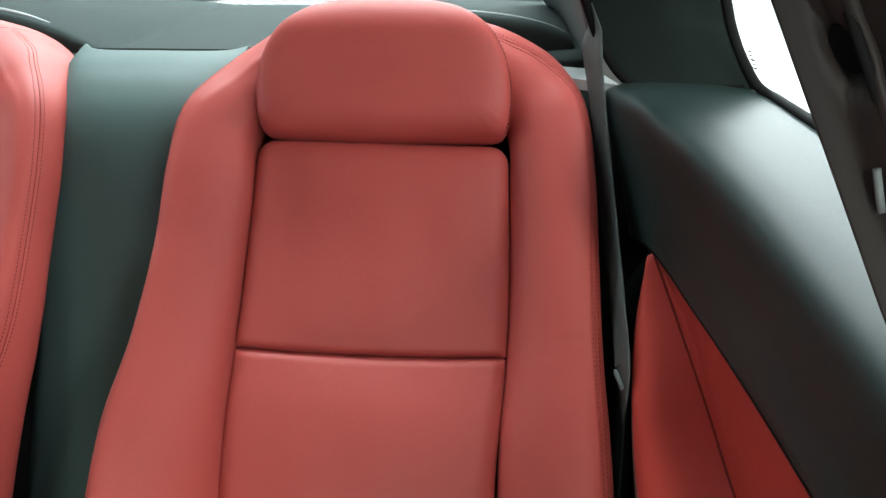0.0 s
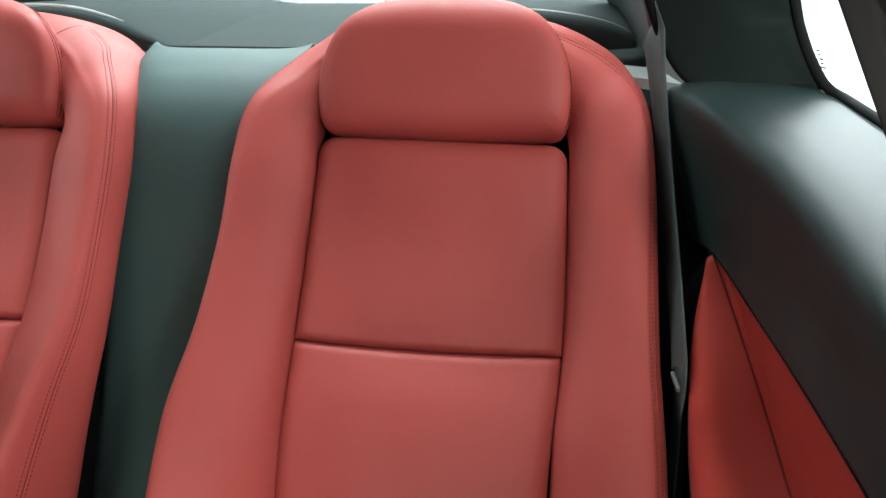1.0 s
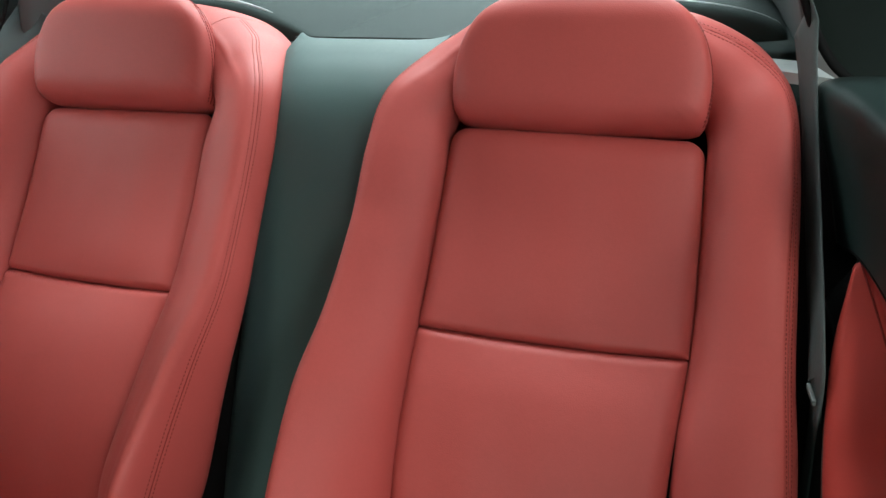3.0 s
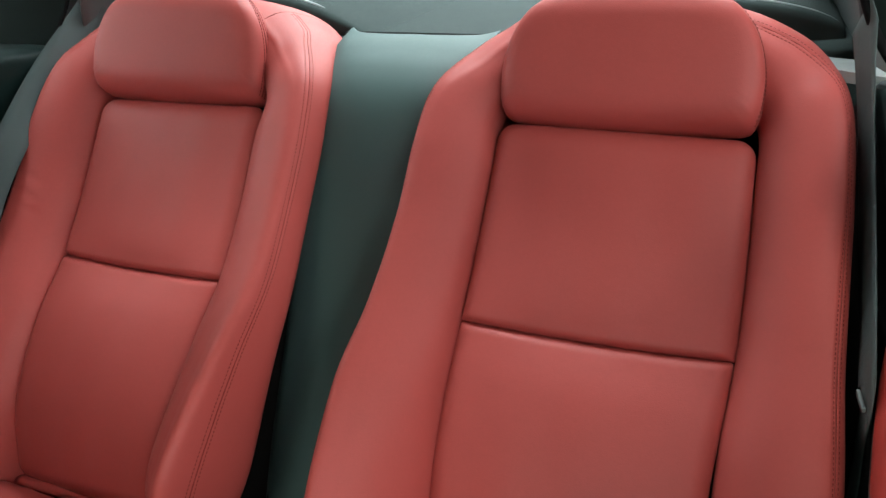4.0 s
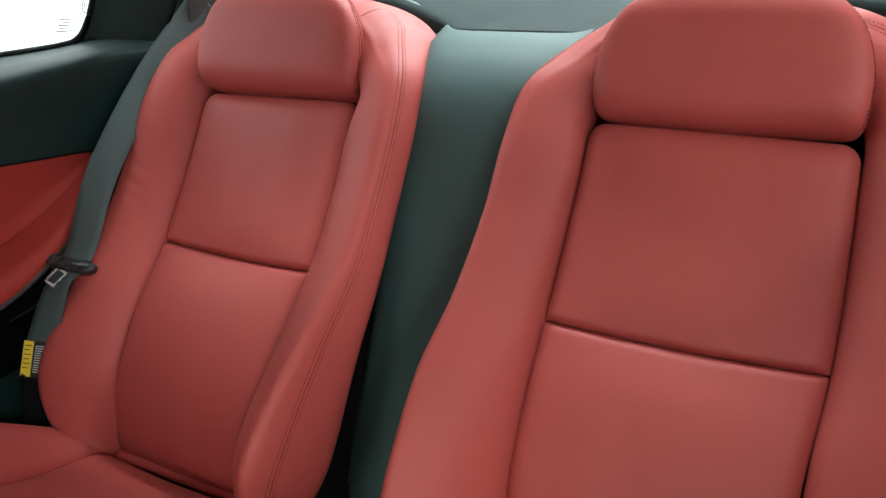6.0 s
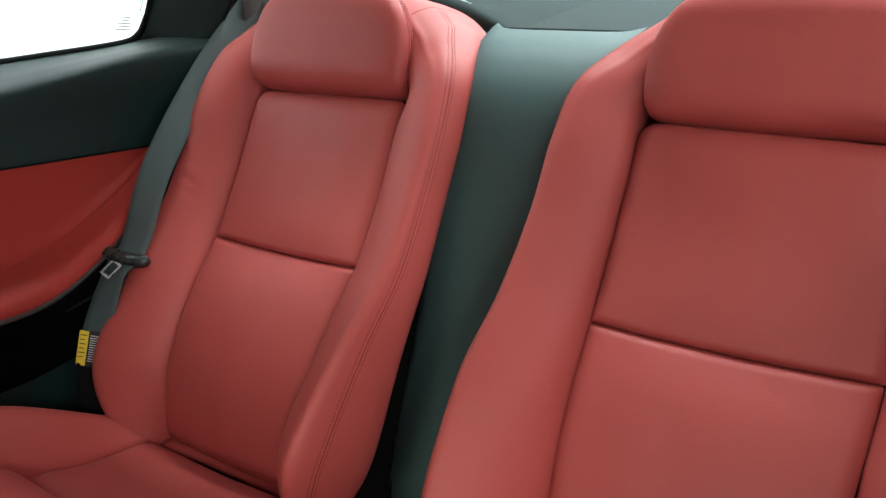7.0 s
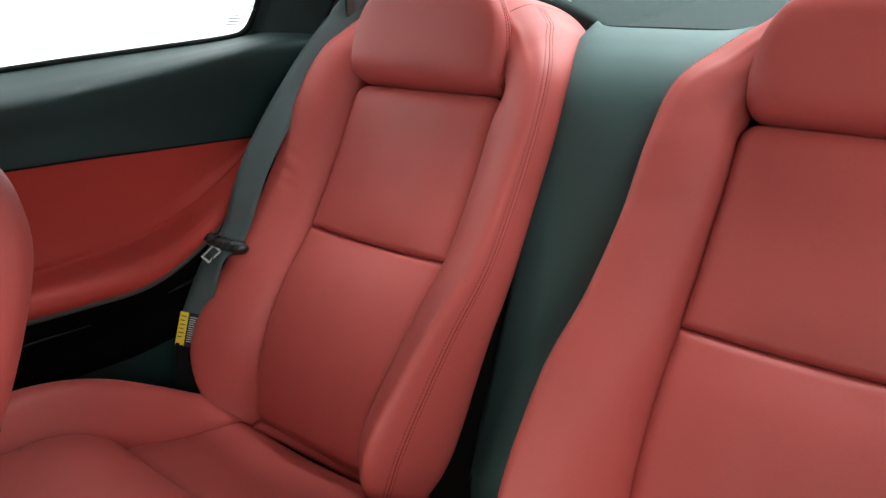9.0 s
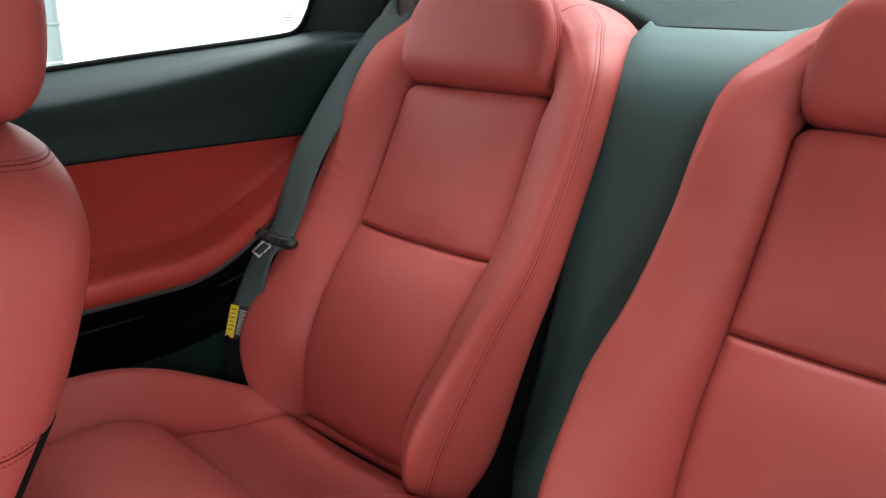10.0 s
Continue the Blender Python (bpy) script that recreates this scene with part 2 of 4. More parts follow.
# edges of the insert up the back: s, then the height and the place across of the inboard and of the outboard edge
EDGE_S = (-0.36, -0.32, -0.28, -0.26, -0.23, -0.20, -0.16, -0.13, -0.10, -0.06, -0.03, 0.0, 0.05, 0.10, 0.15, 0.20, 0.24)
EDGE_H_IN = (-0.012, 0.0, 0.0166, 0.0255, 0.0341, 0.0374, 0.0373, 0.0342, 0.0306, 0.0240, 0.0175, 0.0144, 0.0100, 0.0090, 0.0092, 0.010, 0.010)
EDGE_H_OUT = (-0.045, -0.0284, -0.008, 0.0011, 0.0134, 0.0199, 0.0240, 0.0231, 0.0197, 0.0108, 0.0016, -0.0045, -0.0075, -0.0075, -0.005, -0.0016, 0.002)
EDGE_U_IN = (-0.139, -0.1387, -0.1365, -0.1356, -0.136, -0.1384, -0.1424, -0.1443, -0.1457, -0.147, -0.148, -0.148, -0.147, -0.147, -0.146, -0.146, -0.146)
EDGE_U_OUT = (0.1512, 0.1509, 0.1496, 0.1489, 0.1477, 0.1464, 0.1445, 0.1446, 0.1461, 0.1485, 0.150, 0.1515, 0.1518, 0.1505, 0.1489, 0.1465, 0.144)


def smooth_table(values):
    """A smooth function of s through the table's values."""
    s_fine = np.linspace(EDGE_S[0], EDGE_S[-1], 241)
    v = np.interp(s_fine, EDGE_S, values)
    for _ in range(60):
        v[1:-1] = (v[:-2] + 2 * v[1:-1] + v[2:]) / 4
    return lambda s: float(np.interp(s, s_fine, v))


h_in, h_out, u_in, u_out = (smooth_table(v) for v in (EDGE_H_IN, EDGE_H_OUT, EDGE_U_IN, EDGE_U_OUT))


def edge_height(u, s):
    """The height of the groove between insert or headrest and bolster."""
    if s > 0.24:
        k, w = min(1.0, (s - 0.24) / 0.05), min(1.0, max(0.0, 0.5 - u / 0.3))
        return (h_in(0.24) * w + h_out(0.24) * (1 - w)) * (1 - k) + (0.013 if u < 0 else -0.004) * k
    return h_in(s) if u < 0 else h_out(s)


# arch of the bolster: inner edge A, outer edge B, height of the sewn crest, height at B, share of the way from A to B where the crest lies
ARCH = [
    ((-0.139, -0.330), (-0.160, -0.338), -0.027, -0.060, 0.80),
    ((-0.139, -0.322), (-0.185, -0.330), 0.024, -0.025, 0.80),
    ((-0.138, -0.308), (-0.210, -0.318), 0.072, 0.004, 0.79),
    ((-0.137, -0.285), (-0.235, -0.290), 0.116, 0.015, 0.78),
    ((-0.136, -0.230), (-0.251, -0.230), 0.141, 0.018, 0.77),
    ((-0.146, -0.100), (-0.255, -0.100), 0.114, 0.021, 0.81),
    ((-0.148, 0.000), (-0.252, 0.000), 0.071, 0.009, 0.81),
    ((-0.147, 0.100), (-0.246, 0.100), 0.053, 0.001, 0.81),
    ((-0.146, 0.190), (-0.246, 0.196), 0.050, 0.004, 0.76),
    ((-0.146, 0.240), (-0.237, 0.272), 0.043, 0.004, 0.68),
    ((-0.136, 0.270), (-0.208, 0.340), 0.026, -0.041, 0.52),
    ((-0.112, 0.292), (-0.182, 0.380), 0.019, -0.090, 0.51),
    ((-0.070, 0.305), (-0.124, 0.416), 0.018, -0.092, 0.55),
    ((0.000, 0.310), (-0.003, 0.427), 0.019, -0.074, 0.55),
    ((0.070, 0.305), (0.110, 0.415), 0.018, -0.072, 0.55),
    ((0.112, 0.292), (0.180, 0.381), 0.016, -0.064, 0.58),
    ((0.136, 0.270), (0.217, 0.337), 0.019, -0.049, 0.66),
    ((0.144, 0.240), (0.234, 0.282), 0.031, -0.023, 0.80),
    ((0.147, 0.190), (0.243, 0.198), 0.037, -0.011, 0.84),
    ((0.150, 0.100), (0.248, 0.100), 0.031, -0.002, 0.84),
    ((0.151, 0.000), (0.253, 0.000), 0.036, 0.005, 0.84),
    ((0.146, -0.100), (0.262, -0.100), 0.052, 0.012, 0.83),
    ((0.147, -0.210), (0.267, -0.210), 0.064, 0.014, 0.83),
    ((0.149, -0.268), (0.256, -0.268), 0.055, 0.009, 0.82),
    ((0.151, -0.312), (0.224, -0.316), 0.030, -0.006, 0.80),
    ((0.151, -0.332), (0.184, -0.336), 0.000, -0.030, 0.80),
    ((0.151, -0.338), (0.160, -0.340), -0.045, -0.060, 0.80),
]
ACROSS = 14
SHOULDER = 186
# the sewn line lies behind the crest, on the side of the bolster: its column at each row of the arch
SEWN = np.interp(np.arange(16 * 26 + 1), (0, 208, 224, 250, 280, 416), (7.06 * ACROSS, 7.06 * ACROSS, 6.3 * ACROSS, 6.5 * ACROSS, 7.0 * ACROSS, 7.0 * ACROSS))


def insert(place, s0, s1, swell, corner):
    """A padded panel between the bolsters, with rolled edges and rounded upper corners."""
    quarter = lambda d, r: math.sqrt(max(0.0, 1 - (1 - min(1.0, max(0.0, d) / r)) ** 2))
    ease = lambda n: (1 - np.cos(np.linspace(0, math.pi, n))) / 2
    upper = s0 > -0.1
    grid = []
    for b in ease(100):
        s = s0 + (s1 - s0) * b
        inner, outer = u_in(s), u_out(s)
        d = s1 - s
        cut = corner * (1 - quarter(d, corner)) if d < corner else 0.0
        inner, outer = inner + cut, outer - cut
        row = []
        for a in ease(80):
            u = inner + (outer - inner) * a
            w = (u - u_in(s)) / (u_out(s) - u_in(s))
            side_roll = quarter(min(u - inner, outer - u), 0.020)
            if upper:
                end_roll = quarter(s1 - s, 0.030) * quarter(s - s0, 0.008)
            else:
                end_roll = quarter(s1 - s, 0.012)
            soft = (1 - (1 - min(1.0, min(u - inner, outer - u) / 0.12)) ** 2) * (1 - (1 - min(1.0, (s1 - s) / 0.07)) ** 2)
            if upper:
                soft *= 1 - (1 - min(1.0, (s - s0) / 0.06)) ** 2
            base = h_in(s) * (1 - w) + h_out(s) * w
            # broad upright folds that sitting has left in the hide
            fold = 0.0011 * math.sin(u * 58 + 1.3 + 2.5 * s) * math.sin(u * 23 + 0.4) * min(1.0, soft * 1.6)
            h = base - 0.013 + 0.014 * side_roll * end_roll + swell * soft + fold - (0.0 if upper else 38.0 * max(0.0, -0.297 - 0.05 * u - s) ** 2) + 0.0009 * noise.noise(Vector((u * 15, s * 11, s0 * 40)))
            sag = -0.0042 * (1 - (u / 0.15) ** 2) - 0.003 * (0.5 - u / 0.3)
            row.append(place(u, s + sag * max(0.0, 1 - abs(s) / 0.1), h))
        grid.append(row)
    return np.array(grid)


def rear_seat(side):
    seat = thing("rear_seat", "red leather rear bucket seat with a fixed headrest and double stitching", "seat", (side * SEAT_X, -0.1, 0.0), "rear seats")
    place = lambda u, s, h: on_seat(u, s, h, side)

    net = []
    for (au, as_), (bu, bs), hc, hb, fc in ARCH:
        e = edge_height(au, as_)
        # a slit beside the insert, closing where the lower insert runs flush into the inboard bolster
        au += ((0.0034 if as_ < -0.05 else 0.0024) if au > 0 else -0.0022 if as_ > -0.05 else -0.0006) * min(1.0, max(0.0, (0.30 - as_) / 0.06))
        # and a hollow beside the foot of the headrest
        au -= 0.0050 * math.exp(-((as_ - 0.245) / 0.022) ** 2) if au < 0 else -0.0015 * math.exp(-((as_ - 0.245) / 0.022) ** 2)
        across = [(0.0, e - 0.035), (0.0, e - (0.009 if au < 0 else 0.013))]
        # the inboard bolster rises steeply out of the groove, the outboard one in a slow roll
        climb, bulge, dip = (0.62, 0.006, 0.003) if au < 0 else (1.15, 0.013, 0.009)
        across += [(g * fc, e + (hc - e) * g ** climb + bulge * math.sin(math.pi * g) ** 0.8 - dip * max(0.0, 1 - g / 0.3) ** 2) for g in (0.06, 0.2, 0.45, 0.75)]
        across += [(fc, hc), (fc + (1 - fc) * 0.55, 0.70 * hc + 0.30 * hb + 0.004), (1.0, hb)]
        across += [(0.70, hb - 0.030), (0.38, hb - 0.062), (0.0, hb - 0.085)] if fc > 0.7 else [(0.88, hb - 0.030), (0.5, hb - 0.055), (0.1, hb - 0.075)]
        net.append([place(au + (bu - au) * f, as_ + (bs - as_) * f, h) for f, h in across])
    grid = surf(net, 16, ACROSS)
    # creases pressed into the outer bolster, a shallow valley along the sewn crest, and an uneven hand-sewn swell
    reach = np.concatenate([np.zeros((len(grid), 1)), np.cumsum(np.linalg.norm(np.diff(grid, axis=1), axis=2), axis=1)], axis=1)
    cols = np.arange(grid.shape[1])
    middle = np.array([np.interp(c, cols, d) for c, d in zip(SEWN, reach)])
    for i, row in enumerate(grid):
        sewn = min(1.0, max(0.0, min(i - 20, len(grid) - 20 - i) / 12))
        if SHOULDER < i < 16 * 14 + 6:
            sewn = 0.0
        for j, p in enumerate(row):
            q = p - np.array([side * SEAT_X, 0.015, 0.6])
            u, s = q[0] * side, q @ UP
            d = 0.0013 * noise.noise(Vector((u * 14, s * 9, side * 3.0))) + 0.0005 * noise.noise(Vector((u * 45, s * 30, side * 5.0)))
            away = reach[i, j] - middle[i]
            if abs(away) < 0.02:
                d -= sewn * (0.0016 * math.exp(-(away / 0.0016) ** 2) + 0.0006 * math.exp(-((abs(away) - 0.0052) / 0.0016) ** 2) - 0.0007 * math.exp(-((abs(away) - 0.0028) / 0.0014) ** 2))
            if u > 0.16 and side < 0:
                for s0, u0, deep in ((0.098, 0.205, 0.0012), (0.070, 0.205, 0.0020), (0.052, 0.202, 0.0016)):
                    d -= deep * math.exp(-((s - s0 - (u - u0) * 0.30) / 0.0050) ** 2 - ((u - u0) / 0.019) ** 2)
            elif u > 0.16:
                for s0, u0, deep in ((0.016, 0.226, 0.0016), (0.002, 0.212, 0.0010)):
                    d -= deep * math.exp(-((s - s0 - (u - u0) * 0.1) / 0.0045) ** 2 - ((u - u0) / 0.024) ** 2)
            grid[i, j] = p + OUT * d
    bolster = part("bolster", sheet(grid), RED, seat, thick=0.002)
    # two rows of thread beside the seam, from the foot to the shoulder on either side
    for r0, r1 in ((28, SHOULDER), (16 * 14 + 6, len(grid) - 28)):
        for off in (-0.0052, 0.0, 0.0052):
            line, nor = along(grid, np.array([np.interp(m + off, d, cols) for m, d in zip(middle, reach)]))
            sgn = np.sign((nor @ OUT).mean())
            if off:
                part("stitching", stitches((line + nor * sgn * 0.0011)[r0:r1], nor[r0:r1] * sgn), RED_THREAD, bolster)
            else:
                part("seam", tube((line + nor * sgn * 0.0005)[r0:r1], 0.0009, 6), RED_SEAM_CREASE, bolster)

    # the short seam across the shoulder
    part("seam", tube(grid[SHOULDER, 2 * ACROSS:8 * ACROSS] + OUT * 0.0004, 0.0011, 6), RED_SEAM_CREASE, bolster)

    # upper and lower insert
    part("upper_insert", sheet(insert(place, -0.0005, 0.238, 0.0075, 0.021)), RED, seat, thick=0.002)
    part("lower_insert", sheet(insert(place, -0.345, -0.0026, 0.0100, 0.004)), RED, seat, thick=0.002)

    # headrest: a dome with a straight foot
    dome = outline([(-0.124, 0.2415), (-0.1420, 0.250), (-0.147, 0.277), (-0.145, 0.310), (-0.133, 0.345), (-0.107, 0.376), (-0.066, 0.397), (0, 0.406), (0.066, 0.397), (0.107, 0.376), (0.133, 0.345), (0.145, 0.310), (0.147, 0.277), (0.1420, 0.250), (0.124, 0.2415), (0.06, 0.240), (0, 0.2392), (-0.06, 0.240)], 160)
    prof = [(0.05, -0.07), (0.034, -0.055), (0.016, -0.025), (0.004, 0.0), (0.0006, 0.012), (0.0, 0.022), (0.0005, 0.0275), (0.0009, 0.033), (0.003, 0.041), (0.0075, 0.0475), (0.014, 0.0512), (0.024, 0.0532), (0.034, 0.0542), (0.045, 0.0548), (0.055, 0.0551), (0.065, 0.0553), (0.075, 0.0554), (0.083, 0.0555), (0.089, 0.0555)]

    def lean(u, s):
        """The face stands steeper than the back; its foot rolls back over the insert, puckered at the corners."""
        d = 0.24 * (s - 0.318) - 0.030 * max(0.0, (s - 0.348) / 0.057) ** 2 - 0.008 * max(0.0, (0.268 - s) / 0.030) ** 2
        for k in (-1, 1):
            w = math.exp(-((u - k * 0.128) / 0.012) ** 2 - ((s - 0.258) / 0.011) ** 2)
            d += 0.0022 * w * math.sin((u * k + s) * 620)
        return d + 0.0006 * noise.noise(Vector((u * 18, s * 18, side * 7.0)))
    loops = pillow(dome, prof, place, (0, 0.318), lean)
    head = part("headrest", rings(loops), RED, seat)
    keep = [i for i in range(160) if dome[i][1] > 0.247]
    start = [i for i in keep if (i - 1) % 160 not in keep][0]
    order = [(start + i) % 160 for i in range(len(keep))]
    centre = place(0, 0.318, 0.02)
    for k in (5, 7):
        ring = np.array(loops[k])[order]
        nor = ring - centre + OUT * 0.05
        nor = nor / np.linalg.norm(nor, axis=1)[:, None]
        part("stitching", stitches(ring + nor * 0.0005, nor), RED_THREAD, head)
    part("seam", tube(np.array(loops[6])[order], 0.0007, 6), RED_SEAM_CREASE, head)

    # back shell closing the seat
    shell = [place(u, s, h) for u, s, h in ((-0.22, -0.36, -0.12), (-0.225, 0.2, -0.12), (-0.19, 0.3, -0.12), (-0.12, 0.36, -0.11), (0.12, 0.36, -0.11), (0.19, 0.3, -0.12), (0.225, 0.2, -0.12), (0.22, -0.36, -0.12))]
    part("back_shell", slab(shell, 0.012, -OUT), BLACK, seat, smooth=False)

    # cushion: outer and inner thigh bolsters, front roll, rear pan, and the roll that closes the gap
    def wing(sign):
        rows = []
        for y, crest_z, foot_z in ((-0.125, 0.326, 0.306), (-0.16, 0.342, 0.312), (-0.22, 0.376, 0.322), (-0.30, 0.418, 0.342), (-0.38, 0.442, 0.372), (-0.46, 0.445, 0.388), (-0.54, 0.425, 0.375), (-0.60, 0.36, 0.32), (-0.62, 0.27, 0.25)):
            w = 0.25 if y > -0.2 else 0.262
            rows.append([(side * (SEAT_X + sign * u), y, z) for u, z in ((0.160, foot_z - 0.035), (0.163, foot_z - 0.004), (0.172, foot_z + 0.3 * (crest_z - foot_z)), (0.196, foot_z + 0.78 * (crest_z - foot_z)), (0.222, crest_z), (w, crest_z - 0.012), (w + 0.014, crest_z - 0.05), (w + 0.012, 0.2), (w + 0.005, 0.08))])
        return surf(rows, 8, 6)
    part("thigh_bolster", sheet(wing(1)), RED, seat, thick=0.002)
    part("thigh_bolster", sheet(wing(-1)), RED, seat, thick=0.002)

    def pan(stations):
        rows = []
        for y, z in stations:
            rows.append([(side * (SEAT_X + u), y, z + d) for u, d in ((-0.166, -0.03), (-0.163, -0.008), (-0.14, 0.004), (-0.07, 0.002), (0, 0.0), (0.07, 0.002), (0.14, 0.004), (0.163, -0.008), (0.166, -0.03))])
        return surf(rows, 8, 6)
    part("cushion_pan", sheet(pan(((-0.127, 0.25), (-0.129, 0.288), (-0.139, 0.306), (-0.172, 0.314), (-0.24, 0.324), (-0.30, 0.341), (-0.325, 0.342), (-0.332, 0.32)))), RED, seat, thick=0.002)
    part("cushion_front", sheet(pan(((-0.334, 0.32), (-0.338, 0.350), (-0.355, 0.376), (-0.40, 0.401), (-0.46, 0.410), (-0.54, 0.398), (-0.60, 0.34), (-0.62, 0.22), (-0.615, 0.08)))), RED, seat, thick=0.002)
    part("gap_roll", tube([(side * (SEAT_X + u), -0.108, 0.300 - 0.012 * max(0.0, (u - 0.08) / 0.06)) for u in np.linspace(-0.17, 0.15, 28)], 0.013, 14), RED, seat)
    part("base", box(side * SEAT_X - 0.25, -0.58, 0.0, side * SEAT_X + 0.25, -0.10, 0.2, 0.01), BLACK, seat, smooth=False)
    return seat


for side in (-1, 1):
    rear_seat(side)

# centre pad between the seats
rows = []
for s, h, ear in ((-0.36, -0.115, 0), (-0.2, -0.090, 0), (0.0, -0.060, 0), (0.12, -0.028, 0), (0.20, -0.006, 0), (0.26, 0.002, 0), (0.305, -0.008, 0.0), (0.342, -0.030, 0.004), (0.369, -0.054, 0.014), (0.378, -0.068, 0.018), (0.366, -0.084, 0.014), (0.31, -0.09, 0)):
    row = []
    for u in (-0.135, -0.120, -0.100, -0.060, 0.0, 0.060, 0.100, 0.120, 0.135):
        a = abs(u) / 0.135
        narrow = 1.0 - 0.16 * max(0.0, min(1.0, (s - 0.17) / 0.14))
        row.append(np.array([u * narrow, 0.015, 0.6]) + UP * (s + ear * a ** 6) + OUT * (h - (0.050 if s < 0.22 else 0.050 if s < 0.30 else 0.035 if s < 0.33 else 0.02) * a ** 5))
    rows.append(row)
pad_thing = thing("centre_pad", "charcoal leather pad between the two red rear seats", "seat pad", (0, -0.1, 0.25))
part("pad", sheet(surf(rows, 10, 6)), CHARCOAL, pad_thing, thick=0.003)
part("pad_base", slab([np.array([u, 0.015, 0.6]) + UP * s + OUT * -0.135 for u, s in ((-0.11, -0.38), (0.11, -0.38), (0.1, 0.33), (-0.1, 0.33))], 0.02, OUT), BLACK, pad_thing, smooth=False)

# ---- parcel shelf ----
shelf = thing("parcel_shelf", "grey felt parcel shelf with two raised pods under the rear window", "shelf", (0, 0.5, 0.88))
rows = []
for y, z in ((0.284, 0.82), (0.285, 0.872), (0.292, 0.887), (0.33, 0.896), (0.45, 0.911), (0.62, 0.931), (0.80, 0.950), (0.905, 0.958)):
    rows.append([(x, y, z + 0.012 * (abs(x) / 0.55) ** 4) for x in (-0.56, -0.4, -0.2, 0, 0.2, 0.4, 0.56)])
part("shelf_panel", sheet(surf(rows, 6, 6)), SHELF, shelf, thick=0.004)
# black strip standing for the shade between pad and shelf
part("gap_shade", tube([(x, 0.303, 0.897) for x in np.linspace(-0.14, 0.14, 16)], 0.0075, 10), RUBBER, shelf, "black strip standing for the shade at the front gap")
for side in (-1, 1):
    rows = []
    for y, k in ((0.318, -0.1), (0.319, 0.5), (0.322, 0.86), (0.334, 0.985), (0.37, 1.0), (0.46, 0.9), (0.60, 0.7), (0.76, 0.45), (0.9, 0.2)):
        row = []
        for w in np.linspace(0, math.pi, 13):
            base = 0.883 + 0.115 * (y - 0.25)
            row.append((side * (SEAT_X + 0.005) - 0.222 * math.cos(w) * (1 - 0.1 * (y - 0.3)), y, base - 0.001 + 0.065 * k * abs(math.sin(w)) ** (2.2 if (w < math.pi / 2) == (side > 0) else 0.6)))
        rows.append(row)
    part("pod", sheet(surf(rows, 6, 4)), SHELF, shelf, thick=0.003)
    # pale tapered bar standing for the rear window's reflection on the pod
    rim = [(p[0], 0.336, p[2] + 0.001) for p in surf(rows, 6, 4)[18][slice(4, 34) if side < 0 else slice(15, -4)]]
    thick = 0.0052 if side < 0 else 0.0024
    part("pod_glint", tube(rim, thick * np.sqrt(np.sin(np.linspace(0.12, math.pi - 0.12, len(rim)))), 10), PALE, shelf, "pale bar standing for the window's glint on the pod")

# ---- side trim, pillars, belts, windows: both sides of the cabin ----
UPPER = [
    ((0.704, 0.168, 0.884), (0.562, 0.150, 0.880), (0.600, 0.086, 0.720)),
    ((0.716, 0.137, 0.880), (0.583, 0.080, 0.876), (0.615, 0.044, 0.721)),
    ((0.736, 0.080, 0.867), (0.611, -0.022, 0.859), (0.622, -0.030, 0.7215)),
    ((0.738, -0.056, 0.856), (0.632, -0.120, 0.840), (0.626, -0.120, 0.7225)),
    ((0.738, -0.200, 0.846), (0.645, -0.235, 0.821), (0.632, -0.240, 0.724)),
    ((0.738, -0.350, 0.834), (0.650, -0.360, 0.808), (0.637, -0.360, 0.724)),
    ((0.738, -0.520, 0.822), (0.654, -0.520, 0.797), (0.641, -0.520, 0.724)),
]
LOWER = [
    ((0.615, 0.043, 0.719), (0.619, 0.038, 0.714), (0.612, 0.038, 0.708)),
    ((0.622, -0.020, 0.719), (0.639, -0.008, 0.662), (0.600, -0.010, 0.648)),
    ((0.625, -0.100, 0.720), (0.660, -0.095, 0.601), (0.595, -0.095, 0.588)),
    ((0.629, -0.190, 0.721), (0.665, -0.190, 0.575), (0.595, -0.190, 0.548)),
    ((0.635, -0.300, 0.722), (0.668, -0.300, 0.564), (0.596, -0.300, 0.543)),
    ((0.641, -0.520, 0.722), (0.671, -0.520, 0.548), (0.600, -0.520, 0.545)),
]
mixp = lambda a, b, t, dx=0.0, dz=0.0: tuple(np.array(a) * (1 - t) + np.array(b) * t + np.array([dx, 0, dz]))

